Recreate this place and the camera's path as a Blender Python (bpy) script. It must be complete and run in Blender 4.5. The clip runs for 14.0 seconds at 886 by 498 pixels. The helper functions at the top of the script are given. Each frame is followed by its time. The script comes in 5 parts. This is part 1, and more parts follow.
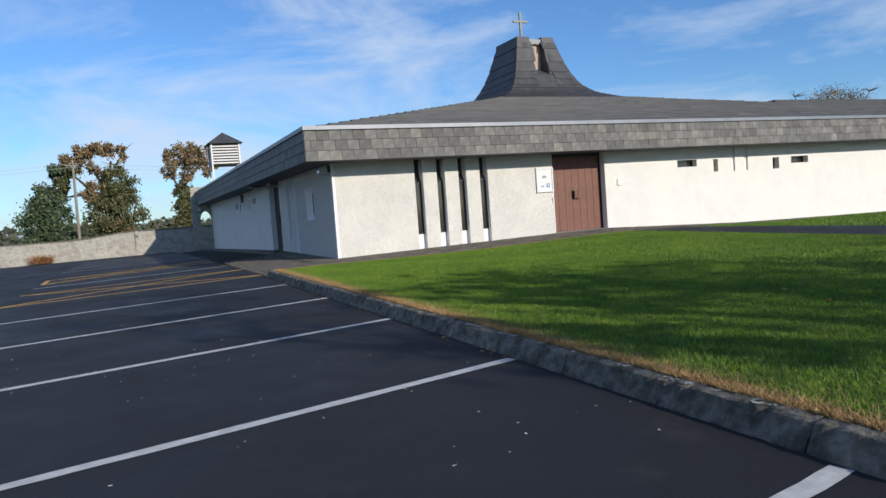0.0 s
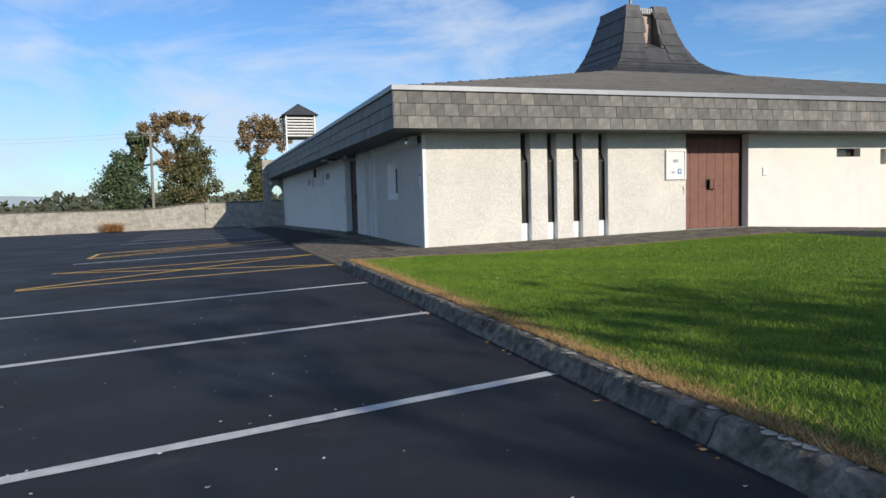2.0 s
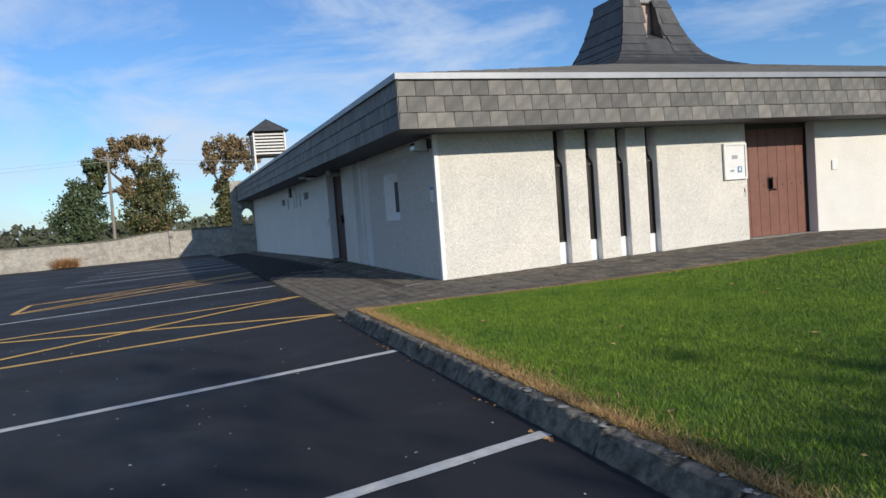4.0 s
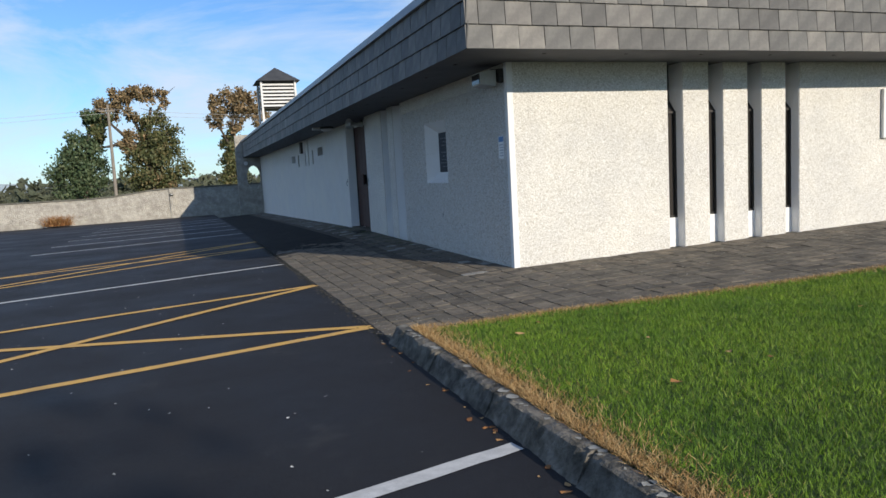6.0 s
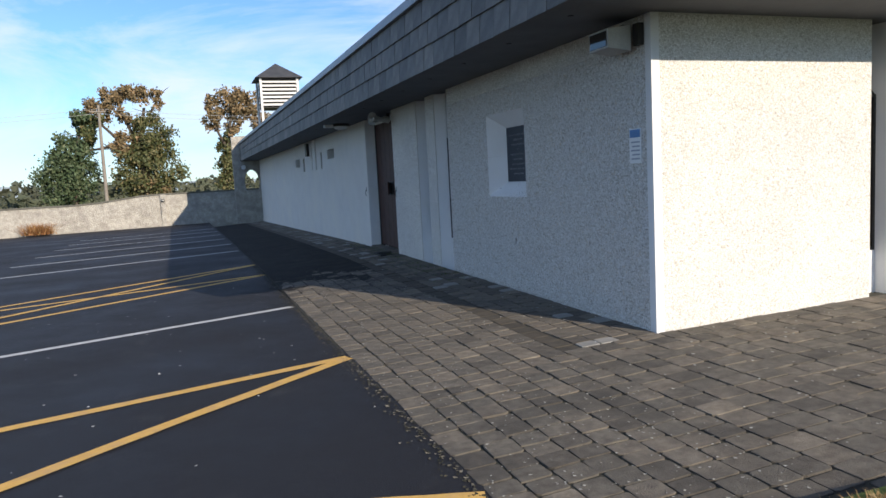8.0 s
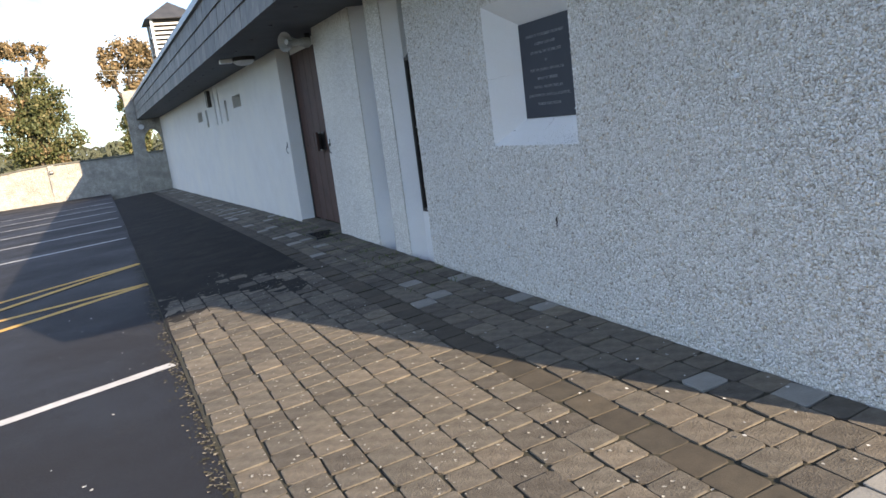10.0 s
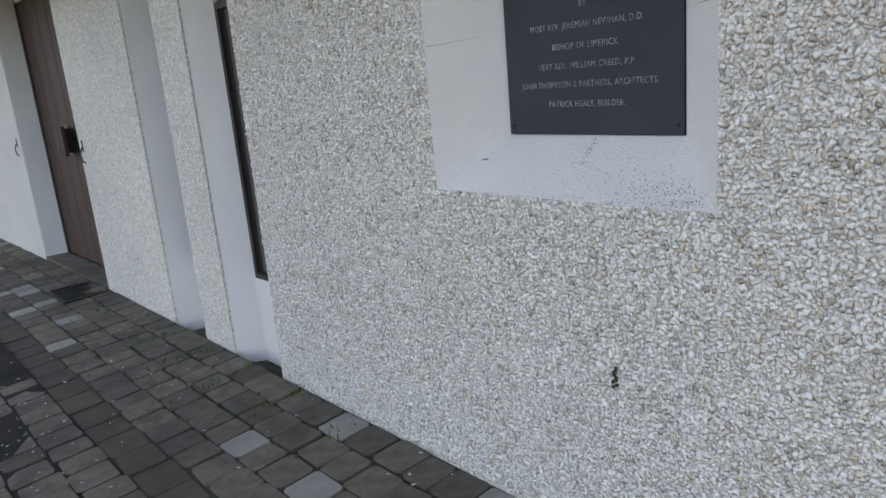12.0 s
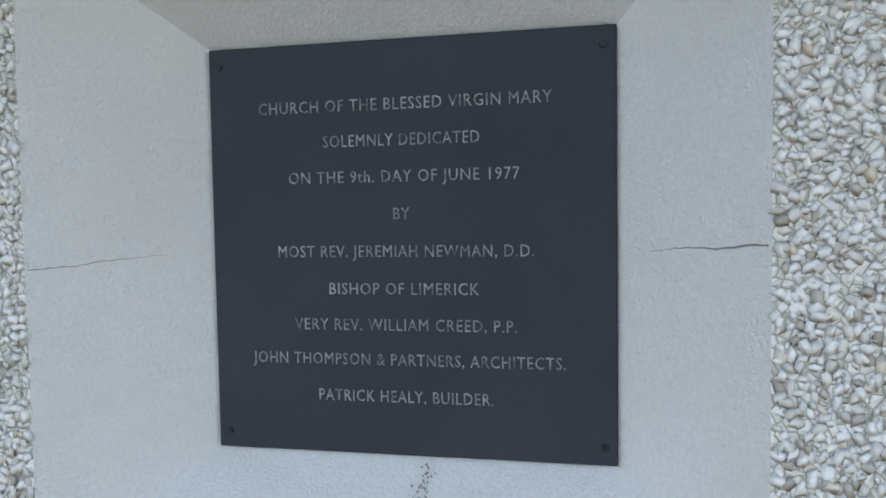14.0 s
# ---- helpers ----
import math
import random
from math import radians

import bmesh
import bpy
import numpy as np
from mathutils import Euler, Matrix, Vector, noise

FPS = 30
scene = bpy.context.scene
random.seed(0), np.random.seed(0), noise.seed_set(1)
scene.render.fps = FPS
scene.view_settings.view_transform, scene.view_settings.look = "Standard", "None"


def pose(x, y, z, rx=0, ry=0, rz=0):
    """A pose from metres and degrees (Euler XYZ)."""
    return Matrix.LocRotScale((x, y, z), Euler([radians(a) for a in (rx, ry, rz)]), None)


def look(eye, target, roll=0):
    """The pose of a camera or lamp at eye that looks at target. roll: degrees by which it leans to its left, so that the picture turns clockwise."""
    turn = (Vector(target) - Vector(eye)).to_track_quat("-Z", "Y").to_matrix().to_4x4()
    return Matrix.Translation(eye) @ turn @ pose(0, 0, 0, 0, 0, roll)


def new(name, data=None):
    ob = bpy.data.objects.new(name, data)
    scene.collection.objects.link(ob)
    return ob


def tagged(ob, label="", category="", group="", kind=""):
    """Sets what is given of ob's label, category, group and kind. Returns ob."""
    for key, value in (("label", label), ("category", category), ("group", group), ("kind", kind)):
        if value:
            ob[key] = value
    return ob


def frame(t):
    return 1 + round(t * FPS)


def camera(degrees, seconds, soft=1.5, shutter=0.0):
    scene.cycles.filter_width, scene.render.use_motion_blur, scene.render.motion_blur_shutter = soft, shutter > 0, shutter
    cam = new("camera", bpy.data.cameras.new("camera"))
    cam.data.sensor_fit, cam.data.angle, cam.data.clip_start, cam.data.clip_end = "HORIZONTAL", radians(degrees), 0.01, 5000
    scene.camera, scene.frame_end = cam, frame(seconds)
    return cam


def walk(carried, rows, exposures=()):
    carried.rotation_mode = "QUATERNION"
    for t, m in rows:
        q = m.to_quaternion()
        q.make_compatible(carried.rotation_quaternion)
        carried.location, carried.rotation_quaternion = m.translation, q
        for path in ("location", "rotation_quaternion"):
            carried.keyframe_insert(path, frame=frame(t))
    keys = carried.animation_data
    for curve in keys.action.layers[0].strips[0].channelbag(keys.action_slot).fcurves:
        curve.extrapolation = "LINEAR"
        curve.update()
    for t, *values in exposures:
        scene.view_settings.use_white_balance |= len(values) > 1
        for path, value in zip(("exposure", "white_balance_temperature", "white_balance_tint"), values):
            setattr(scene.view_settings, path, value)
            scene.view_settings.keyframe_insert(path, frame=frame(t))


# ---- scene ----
cam = camera(64.4, 14.0)
PATH = [
    (0, (-4.751, -17.283, 1.041), (-3.943, -15.457, 0.929), -4.2),
    (0.5, (-4.59, -16.566, 1.04), (-3.765, -14.746, 0.953), -5.5),
    (1, (-4.427, -15.783, 1.059), (-3.681, -13.931, 0.946), -3.1),
    (1.5, (-4.332, -14.952, 1.041), (-3.582, -13.105, 0.874), -3.1),
    (2, (-4.301, -14.095, 1.041), (-3.671, -12.203, 0.895), -1.5),
    (2.5, (-4.24, -13.279, 1.081), (-3.449, -11.455, 0.864), -3.1),
    (3, (-4.222, -12.459, 1.074), (-3.504, -10.6, 0.909), -2.9),
    (3.5, (-4.1, -11.667, 1.132), (-3.369, -9.811, 0.984), -3.9),
    (4, (-4.059, -10.845, 1.172), (-3.354, -8.976, 1.059), -4.3),
    (4.2, (-4.021, -10.562, 1.174), (-3.359, -8.684, 0.984), -4.9),
    (6.3, (-3.551, -7.07, 1.185), (-2.878, -5.201, 0.951), -3.0),
    (6.5, (-3.533, -6.8, 1.206), (-2.872, -4.931, 0.939), -3.5),
    (7, (-3.509, -6.021, 1.232), (-2.809, -4.171, 0.936), -4.0),
    (7.5, (-3.391, -5.231, 1.296), (-2.673, -3.385, 1.018), -4.2),
    (7.7, (-3.37, -4.921, 1.289), (-2.691, -3.051, 1.084), -3.0),
    (9.8, (-2.555, -1.465, 1.275), (-1.782, 0.348, 0.934), -5.8),
    (10, (-2.45, -1.186, 1.297), (-1.624, 0.594, 0.915), -7.2),
    (10.5, (-2.156, -0.497, 1.328), (-1.289, 1.252, 0.894), -7.8),
    (11, (-1.937, 0.221, 1.34), (-1.017, 1.943, 0.907), -6.1),
    (11.5, (-1.696, 0.819, 1.35), (-0.769, 2.532, 0.896), -5.3),
    (12, (-1.48, 1.351, 1.374), (-0.2, 2.812, 0.895), -5.0),
    (12.5, (-1.124, 1.803, 1.486), (0.465, 2.911, 0.987), -6.8),
    (13, (-0.933, 2.175, 1.502), (0.978, 2.75, 1.366), -3.2),
    (13.5, (-0.856, 2.312, 1.527), (1.105, 2.686, 1.398), -1.9),
    (13.6, (-0.848, 2.319, 1.53), (1.116, 2.679, 1.409), -1.5),
    (14, (-0.836, 2.329, 1.528), (1.132, 2.668, 1.431), -0.9),
]
walk(cam, [(t, look(eye, target, roll)) for t, eye, target, roll in PATH],
     [(0, 0.05, 6200, 10), (2.5, 0.12, 6500, 10), (4.2, 0.05, 6400, 10), (6.5, 0.22, 6500, 10), (7.7, 0.38, 6600, 12), (9.8, 1.4, 7400, 15), (11, 1.65, 8700, 17), (11.5, 1.68, 9100, 18), (12, 1.88, 9700, 20), (12.6, 1.58, 8850, 18), (13.2, 1.68, 8250, 14), (14, 2.1, 8900, 14)])

# ---- world, sun ----
SUN = Vector((0.90, -2.45, 1.06)).normalized()
world = bpy.data.worlds.new("sky")
scene.world = world
world.use_nodes = True
wt = world.node_tree
wt.nodes.clear()


def wnode(kind, **kw):
    n = wt.nodes.new(kind)
    for k, v in kw.items():
        n.inputs[k].default_value = v
    return n


sky = wt.nodes.new("ShaderNodeTexSky")
sky.sky_type = "NISHITA"
sky.sun_disc = False
sky.sun_elevation = math.asin(SUN.z)
sky.sun_rotation = math.atan2(SUN.x, SUN.y)
sky.air_density, sky.dust_density, sky.ozone_density = 1.0, 0.25, 3.0
tc = wt.nodes.new("ShaderNodeTexCoord")
mp = wt.nodes.new("ShaderNodeMapping")
mp.inputs["Scale"].default_value = (1.6, 1.1, 5.0)
mp.inputs["Rotation"].default_value = (0.12, 0.32, 0.5)
wt.links.new(tc.outputs["Generated"], mp.inputs["Vector"])
cn = wnode("ShaderNodeTexNoise", Scale=1.7, Detail=9.0, Roughness=0.62, Distortion=0.5)
wt.links.new(mp.outputs[0], cn.inputs["Vector"])
cr = wt.nodes.new("ShaderNodeValToRGB")
cr.color_ramp.elements[0].position, cr.color_ramp.elements[1].position = 0.44, 0.68
cr.color_ramp.elements[0].color = (0, 0, 0, 1)
cr.color_ramp.elements[1].color = (0.8, 0.8, 0.8, 1)
wt.links.new(cn.outputs["Fac"], cr.inputs[0])
tint = wt.nodes.new("ShaderNodeMix")
tint.data_type, tint.blend_type = "RGBA", "MULTIPLY"
tint.inputs[0].default_value = 1.0
tint.inputs[7].default_value = (0.66, 0.89, 1.15, 1)
wt.links.new(sky.outputs[0], tint.inputs[6])
cm = wt.nodes.new("ShaderNodeMix")
cm.data_type = "RGBA"
cm.inputs[7].default_value = (5.3, 6.0, 7.0, 1)
wt.links.new(cr.outputs[0], cm.inputs[0])
wt.links.new(tint.outputs[2], cm.inputs[6])
bgn = wnode("ShaderNodeBackground", Strength=0.118)
wt.links.new(cm.outputs[2], bgn.inputs["Color"])
wo = wt.nodes.new("ShaderNodeOutputWorld")
wt.links.new(bgn.outputs[0], wo.inputs[0])

sun = new("sun", bpy.data.lights.new("sun", "SUN"))
sun.data.energy, sun.data.angle, sun.data.color = 4.6, radians(0.6), (1.0, 0.9, 0.76)
sun.matrix_world = look(SUN * 60, (0, 0, 0))


# ---- materials ----
def mat(name, base, rough=0.8, metal=0.0, spec=0.5):
    m = bpy.data.materials.new(name)
    m.use_nodes = True
    b = m.node_tree.nodes["Principled BSDF"]
    b.inputs["Base Color"].default_value = (*base, 1)
    b.inputs["Roughness"].default_value = rough
    b.inputs["Metallic"].default_value = metal
    b.inputs["Specular IOR Level"].default_value = spec
    return m, m.node_tree, b


def coords(nt):
    return nt.nodes.new("ShaderNodeTexCoord").outputs["Object"]


def noise_tex(nt, scale, detail=5, rough=0.6, vec=None):
    n = nt.nodes.new("ShaderNodeTexNoise")
    n.inputs["Scale"].default_value, n.inputs["Detail"].default_value, n.inputs["Roughness"].default_value = scale, detail, rough
    nt.links.new(vec or coords(nt), n.inputs["Vector"])
    return n.outputs["Fac"]


def ramp(nt, fac, stops):
    r = nt.nodes.new("ShaderNodeValToRGB")
    while len(r.color_ramp.elements) < len(stops):
        r.color_ramp.elements.new(0.5)
    for e, (p, c) in zip(r.color_ramp.elements, stops):
        e.position, e.color = p, (*c, 1)
    nt.links.new(fac, r.inputs[0])
    return r.outputs[0]


def mix(nt, fac, a, b, mode="MIX"):
    n = nt.nodes.new("ShaderNodeMix")
    n.data_type, n.blend_type = "RGBA", mode
    for sock, v in ((n.inputs[0], fac), (n.inputs[6], a), (n.inputs[7], b)):
        if isinstance(v, (int, float)):
            sock.default_value = v
        elif isinstance(v, tuple):
            sock.default_value = (*v, 1)
        else:
            nt.links.new(v, sock)
    return n.outputs[2]


def bump(nt, b, height, strength=0.5, dist=0.01):
    n = nt.nodes.new("ShaderNodeBump")
    n.inputs["Strength"].default_value, n.inputs["Distance"].default_value = strength, dist
    nt.links.new(height, n.inputs["Height"])
    nt.links.new(n.outputs[0], b.inputs["Normal"])


def mottled(name, c1, c2, scale, rough=0.8, fine=60, depth=0.003, strength=0.4, big=None, spec=0.4, vary=0.0, metal=0.0):
    """Two scales of variation between two colours, with a fine relief; vary: how far each piece differs."""
    m, nt, b = mat(name, c1, rough, metal, spec)
    col = ramp(nt, noise_tex(nt, scale), [(0.3, c1), (0.7, c2)])
    f = noise_tex(nt, fine, 4, 0.7)
    col = mix(nt, 0.35, col, ramp(nt, f, [(0.25, (0.45, 0.45, 0.45)), (0.75, (1.0, 1.0, 1.0))]), "MULTIPLY")
    if big:
        col = mix(nt, ramp(nt, noise_tex(nt, big[0], 6), [(0.45, (0, 0, 0)), (0.72, (1, 1, 1))]), col, big[1])
    if vary:
        oi = nt.nodes.new("ShaderNodeObjectInfo").outputs["Random"]
        gi = nt.nodes.new("ShaderNodeNewGeometry").outputs["Random Per Island"]
        ad = nt.nodes.new("ShaderNodeMath")
        ad.operation = "ADD"
        nt.links.new(oi, ad.inputs[0])
        nt.links.new(gi, ad.inputs[1])
        fr = nt.nodes.new("ShaderNodeMath")
        fr.operation = "FRACT"
        nt.links.new(ad.outputs[0], fr.inputs[0])
        lo = 1 - vary
        col = mix(nt, 1.0, col, ramp(nt, fr.outputs[0], [(0.0, (lo, lo, lo)), (0.5, (0.85, 0.86, 0.85)), (0.93, (1, 0.97, 0.93)), (1.0, (1.25, 1.22, 1.15))]), "MULTIPLY")
    nt.links.new(col, b.inputs["Base Color"])
    bump(nt, b, f, strength, depth)
    return m


def pebbledash(name, stone=75.0, strength=1.0):
    m, nt, b = mat(name, (0.7, 0.68, 0.64), 0.85, spec=0.25)
    v = nt.nodes.new("ShaderNodeTexVoronoi")
    v.inputs["Scale"].default_value = stone
    v.inputs["Randomness"].default_value = 1.0
    co = coords(nt)
    nt.links.new(co, v.inputs["Vector"])
    sep = nt.nodes.new("ShaderNodeSeparateColor")
    nt.links.new(v.outputs["Color"], sep.inputs[0])
    col = ramp(nt, sep.outputs[0], [(0.0, (0.58, 0.54, 0.47)), (0.12, (0.73, 0.7, 0.64)), (0.6, (0.82, 0.795, 0.74)), (1.0, (0.89, 0.87, 0.83))])
    e = nt.nodes.new("ShaderNodeTexVoronoi")
    e.feature = "DISTANCE_TO_EDGE"
    e.inputs["Scale"].default_value = stone
    nt.links.new(co, e.inputs["Vector"])
    # gaps darkened in colour: grey mortar plus the shade between stones
    gap = ramp(nt, e.outputs["Distance"], [(0.0, (0.48, 0.46, 0.42)), (0.11, (1, 1, 1))])
    col = mix(nt, 1.0, col, gap, "MULTIPLY")
    st = ramp(nt, noise_tex(nt, 1.1, 6), [(0.35, (0.86, 0.87, 0.88)), (0.7, (1.0, 1.0, 0.98))])
    col = mix(nt, 1.0, col, st, "MULTIPLY")
    nt.links.new(col, b.inputs["Base Color"])
    h = ramp(nt, e.outputs["Distance"], [(0.0, (0, 0, 0)), (0.35, (0.8, 0.8, 0.8)), (0.8, (1, 1, 1))])
    bump(nt, b, h, strength * 0.75, 0.006)
    return m


M = {}
M["pebble"] = pebbledash("white_pebbledash")
M["roughcast"] = mottled("painted_roughcast", (0.82, 0.795, 0.74), (0.88, 0.86, 0.81), 2.2, 0.88, 42, 0.03, 1.0, (0.8, (0.82, 0.79, 0.71)))
M["plaster"] = mottled("white_painted_plaster", (0.8, 0.8, 0.79), (0.86, 0.855, 0.84), 3, 0.75, 170, 0.006, 0.9, (2.2, (0.74, 0.725, 0.69)))
M["mortar"] = mottled("pebbledash_bed", (0.42, 0.4, 0.37), (0.5, 0.48, 0.45), 20, 0.9, 160, 0.003, 0.5)
M["boundary"] = mottled("boundary_render", (0.36, 0.335, 0.29), (0.56, 0.53, 0.46), 5.5, 0.9, 14, 0.08, 1.0, (2.5, (0.27, 0.25, 0.215)))
M["concrete"] = mottled("weathered_concrete", (0.1, 0.09, 0.072), (0.38, 0.35, 0.3), 14, 0.95, 45, 0.03, 1.0, (6.0, (0.06, 0.056, 0.045)), vary=0.3)
M["lichen"] = mottled("pale_lichen", (0.3, 0.29, 0.25), (0.42, 0.41, 0.36), 40, 0.95, 200)
M["coping"] = mottled("concrete_coping", (0.26, 0.25, 0.22), (0.38, 0.36, 0.32), 4, 0.9, 70, 0.005, 0.6)
M["mossy_coping"] = mottled("mossy_coping", (0.09, 0.088, 0.07), (0.17, 0.165, 0.14), 5, 0.95, 60, 0.008, 0.8)
M["slate"] = mottled("fascia_slate", (0.115, 0.112, 0.108), (0.185, 0.178, 0.165), 4.5, 0.65, 55, 0.003, 0.6, (2.6, (0.24, 0.23, 0.21)), vary=0.45)
M["roof"] = mottled("roof_slate", (0.05, 0.052, 0.056), (0.085, 0.085, 0.088), 2.5, 0.55, 30, 0.006, 0.6, vary=0.3)
M["trim"] = mottled("grey_metal_trim", (0.2, 0.215, 0.24), (0.27, 0.285, 0.31), 2, 0.45, 80, 0.001, 0.2, metal=0.3)
M["soffit"] = mottled("soffit_board", (0.09, 0.095, 0.105), (0.125, 0.13, 0.14), 3, 0.7, 60, 0.002, 0.3)
M["tarmac"] = None
M["paver"] = mottled("concrete_paver", (0.12, 0.103, 0.082), (0.225, 0.198, 0.158), 14, 0.97, 95, 0.008, 1.0, (2.4, (0.08, 0.072, 0.06)), vary=0.4)
M["pale_paver"] = mottled("new_grey_paver", (0.27, 0.26, 0.235), (0.36, 0.35, 0.32), 9, 0.9, 90, 0.004, 0.7, vary=0.2)
M["joint"] = mottled("mossy_joint", (0.03, 0.03, 0.02), (0.055, 0.05, 0.034), 20, 0.95, 150)
M["channel"] = mottled("drain_channel_block", (0.06, 0.052, 0.04), (0.1, 0.085, 0.063), 9, 0.9, 120, 0.003, 0.6, vary=0.25)
# mossy, dirty paving, with the building's shade put into its very dark colour
M["shade_sheet"] = mottled("mossy_shade_paving", (0.016, 0.0155, 0.015), (0.028, 0.027, 0.025), 1.6, 0.95, 90, 0.006, 0.8, (3.0, (0.036, 0.033, 0.028)), spec=0.15)
M["white_line"] = mottled("worn_white_paint", (0.46, 0.46, 0.45), (0.62, 0.62, 0.6), 10, 0.8, 110, 0.003, 0.5, (14, (0.4, 0.4, 0.39)))
M["yellow_line"] = mottled("worn_yellow_paint", (0.62, 0.36, 0.08), (0.72, 0.44, 0.12), 10, 0.8, 110, 0.003, 0.5, (9, (0.5, 0.31, 0.12)))
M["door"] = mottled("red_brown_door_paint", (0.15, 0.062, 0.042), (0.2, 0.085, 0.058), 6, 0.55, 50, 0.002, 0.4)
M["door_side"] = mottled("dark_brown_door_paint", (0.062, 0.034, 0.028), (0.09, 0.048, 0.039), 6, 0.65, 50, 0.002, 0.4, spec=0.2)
M["dark"] = mottled("dark_frame", (0.02, 0.018, 0.016), (0.04, 0.034, 0.03), 8, 0.5, 60)
M["iron"] = mottled("black_iron", (0.02, 0.02, 0.022), (0.035, 0.033, 0.033), 20, 0.5, 100, metal=0.4)
M["white_plastic"] = mottled("white_plastic", (0.7, 0.7, 0.69), (0.76, 0.76, 0.75), 6, 0.4, 80, 0.0006, 0.2)
M["grey_plastic"] = mottled("grey_plastic", (0.42, 0.42, 0.4), (0.5, 0.5, 0.48), 6, 0.5, 80, 0.0006, 0.2)
M["plaque"] = mottled("dark_slate_plaque", (0.032, 0.037, 0.048), (0.044, 0.05, 0.062), 3, 0.6, 220, 0.0006, 0.35, spec=0.2)
M["letter"] = mottled("worn_plaque_lettering", (0.05, 0.055, 0.06), (0.42, 0.43, 0.44), 70, 0.6, 300)
M["bar_grey"] = mottled("grey_print", (0.3, 0.33, 0.38), (0.36, 0.38, 0.42), 8, 0.7)
M["bar_blue"] = mottled("blue_print", (0.08, 0.2, 0.42), (0.1, 0.24, 0.46), 8, 0.6)
M["crack"] = mottled("hairline_crack", (0.2, 0.19, 0.165), (0.36, 0.34, 0.31), 30, 0.9)
M["soil"] = mottled("lawn_soil", (0.035, 0.06, 0.012), (0.06, 0.105, 0.018), 1.4, 0.95, 45, 0.02, 0.8)
M["copper"] = mottled("pink_render_panel", (0.42, 0.3, 0.24), (0.5, 0.37, 0.3), 4, 0.8, 50)
M["timber_white"] = mottled("white_painted_timber", (0.66, 0.66, 0.63), (0.74, 0.73, 0.7), 4, 0.6, 60, 0.002, 0.3)
M["timber_pole"] = mottled("weathered_pole_timber", (0.2, 0.17, 0.14), (0.28, 0.25, 0.21), 3, 0.9, 40, 0.004, 0.5)
M["bark"] = mottled("tree_bark", (0.06, 0.045, 0.033), (0.11, 0.09, 0.07), 5, 0.95, 30, 0.02, 0.8)
M["field"] = mottled("field_grass", (0.07, 0.1, 0.03), (0.12, 0.13, 0.05), 0.05, 0.95, 6, 0.05, 0.5, (0.02, (0.15, 0.13, 0.07)))
M["far_hedge"] = mottled("distant_hedge", (0.07, 0.085, 0.05), (0.11, 0.115, 0.075), 0.3, 0.95, 3, 0.3, 1.0)
# pale blue stands for the haze of distance, put into the hill colour
M["hill"] = mottled("haze_tinted_hill", (0.24, 0.3, 0.36), (0.28, 0.34, 0.4), 0.02, 1.0, 0.3)


def leafy(name, stops, rough=0.6):
    m, nt, b = mat(name, stops[0][1], rough, spec=0.25)
    gi = nt.nodes.new("ShaderNodeNewGeometry").outputs["Random Per Island"]
    nt.links.new(ramp(nt, gi, stops), b.inputs["Base Color"])
    return m


def grassy(name, stops):
    """Blade by blade colour, with broad yellower and darker patches over the lawn."""
    m, nt, b = mat(name, stops[0][1], 0.55, spec=0.25)
    gi = nt.nodes.new("ShaderNodeNewGeometry").outputs["Random Per Island"]
    col = ramp(nt, gi, stops)
    col = mix(nt, 1.0, col, ramp(nt, noise_tex(nt, 0.8, 5), [(0.3, (0.72, 0.8, 0.75)), (0.7, (1.3, 1.15, 1.0))]), "MULTIPLY")
    col = mix(nt, 1.0, col, ramp(nt, noise_tex(nt, 9.0, 4), [(0.3, (0.6, 0.65, 0.65)), (0.65, (1.15, 1.12, 1.05))]), "MULTIPLY")
    nt.links.new(col, b.inputs["Base Color"])
    return m


M["grass"] = grassy("lawn_grass", [(0.0, (0.07, 0.14, 0.012)), (0.5, (0.125, 0.235, 0.02)), (0.9, (0.19, 0.32, 0.036)), (1.0, (0.27, 0.27, 0.08))])
M["straw"] = leafy("dead_grass", [(0.0, (0.22, 0.12, 0.045)), (0.5, (0.38, 0.24, 0.1)), (1.0, (0.5, 0.37, 0.19))], 0.9)
M["weed"] = leafy("green_weed", [(0.0, (0.06, 0.09, 0.02)), (1.0, (0.12, 0.14, 0.04))])
M["ivy"] = leafy("ivy_leaves", [(0.0, (0.05, 0.06, 0.022)), (0.6, (0.09, 0.1, 0.04)), (1.0, (0.16, 0.13, 0.06))])
M["autumn"] = leafy("autumn_leaves", [(0.0, (0.1, 0.085, 0.045)), (0.5, (0.19, 0.135, 0.07)), (1.0, (0.28, 0.19, 0.1))])
M["holly"] = leafy("evergreen_leaves", [(0.0, (0.04, 0.065, 0.03)), (0.7, (0.075, 0.105, 0.05)), (1.0, (0.13, 0.15, 0.08))])
M["stone"] = leafy("white_pebbles", [(0.0, (0.4, 0.36, 0.3)), (0.13, (0.62, 0.6, 0.55)), (0.55, (0.76, 0.745, 0.71)), (0.93, (0.85, 0.84, 0.81)), (1.0, (0.66, 0.56, 0.42))], 0.75)
M["dry_leaf"] = leafy("fallen_leaves", [(0.0, (0.16, 0.07, 0.03)), (0.6, (0.3, 0.14, 0.05)), (1.0, (0.45, 0.3, 0.14))], 0.8)
M["litter"] = leafy("white_grit", [(0.0, (0.3, 0.3, 0.28)), (1.0, (0.65, 0.64, 0.6))], 0.8)

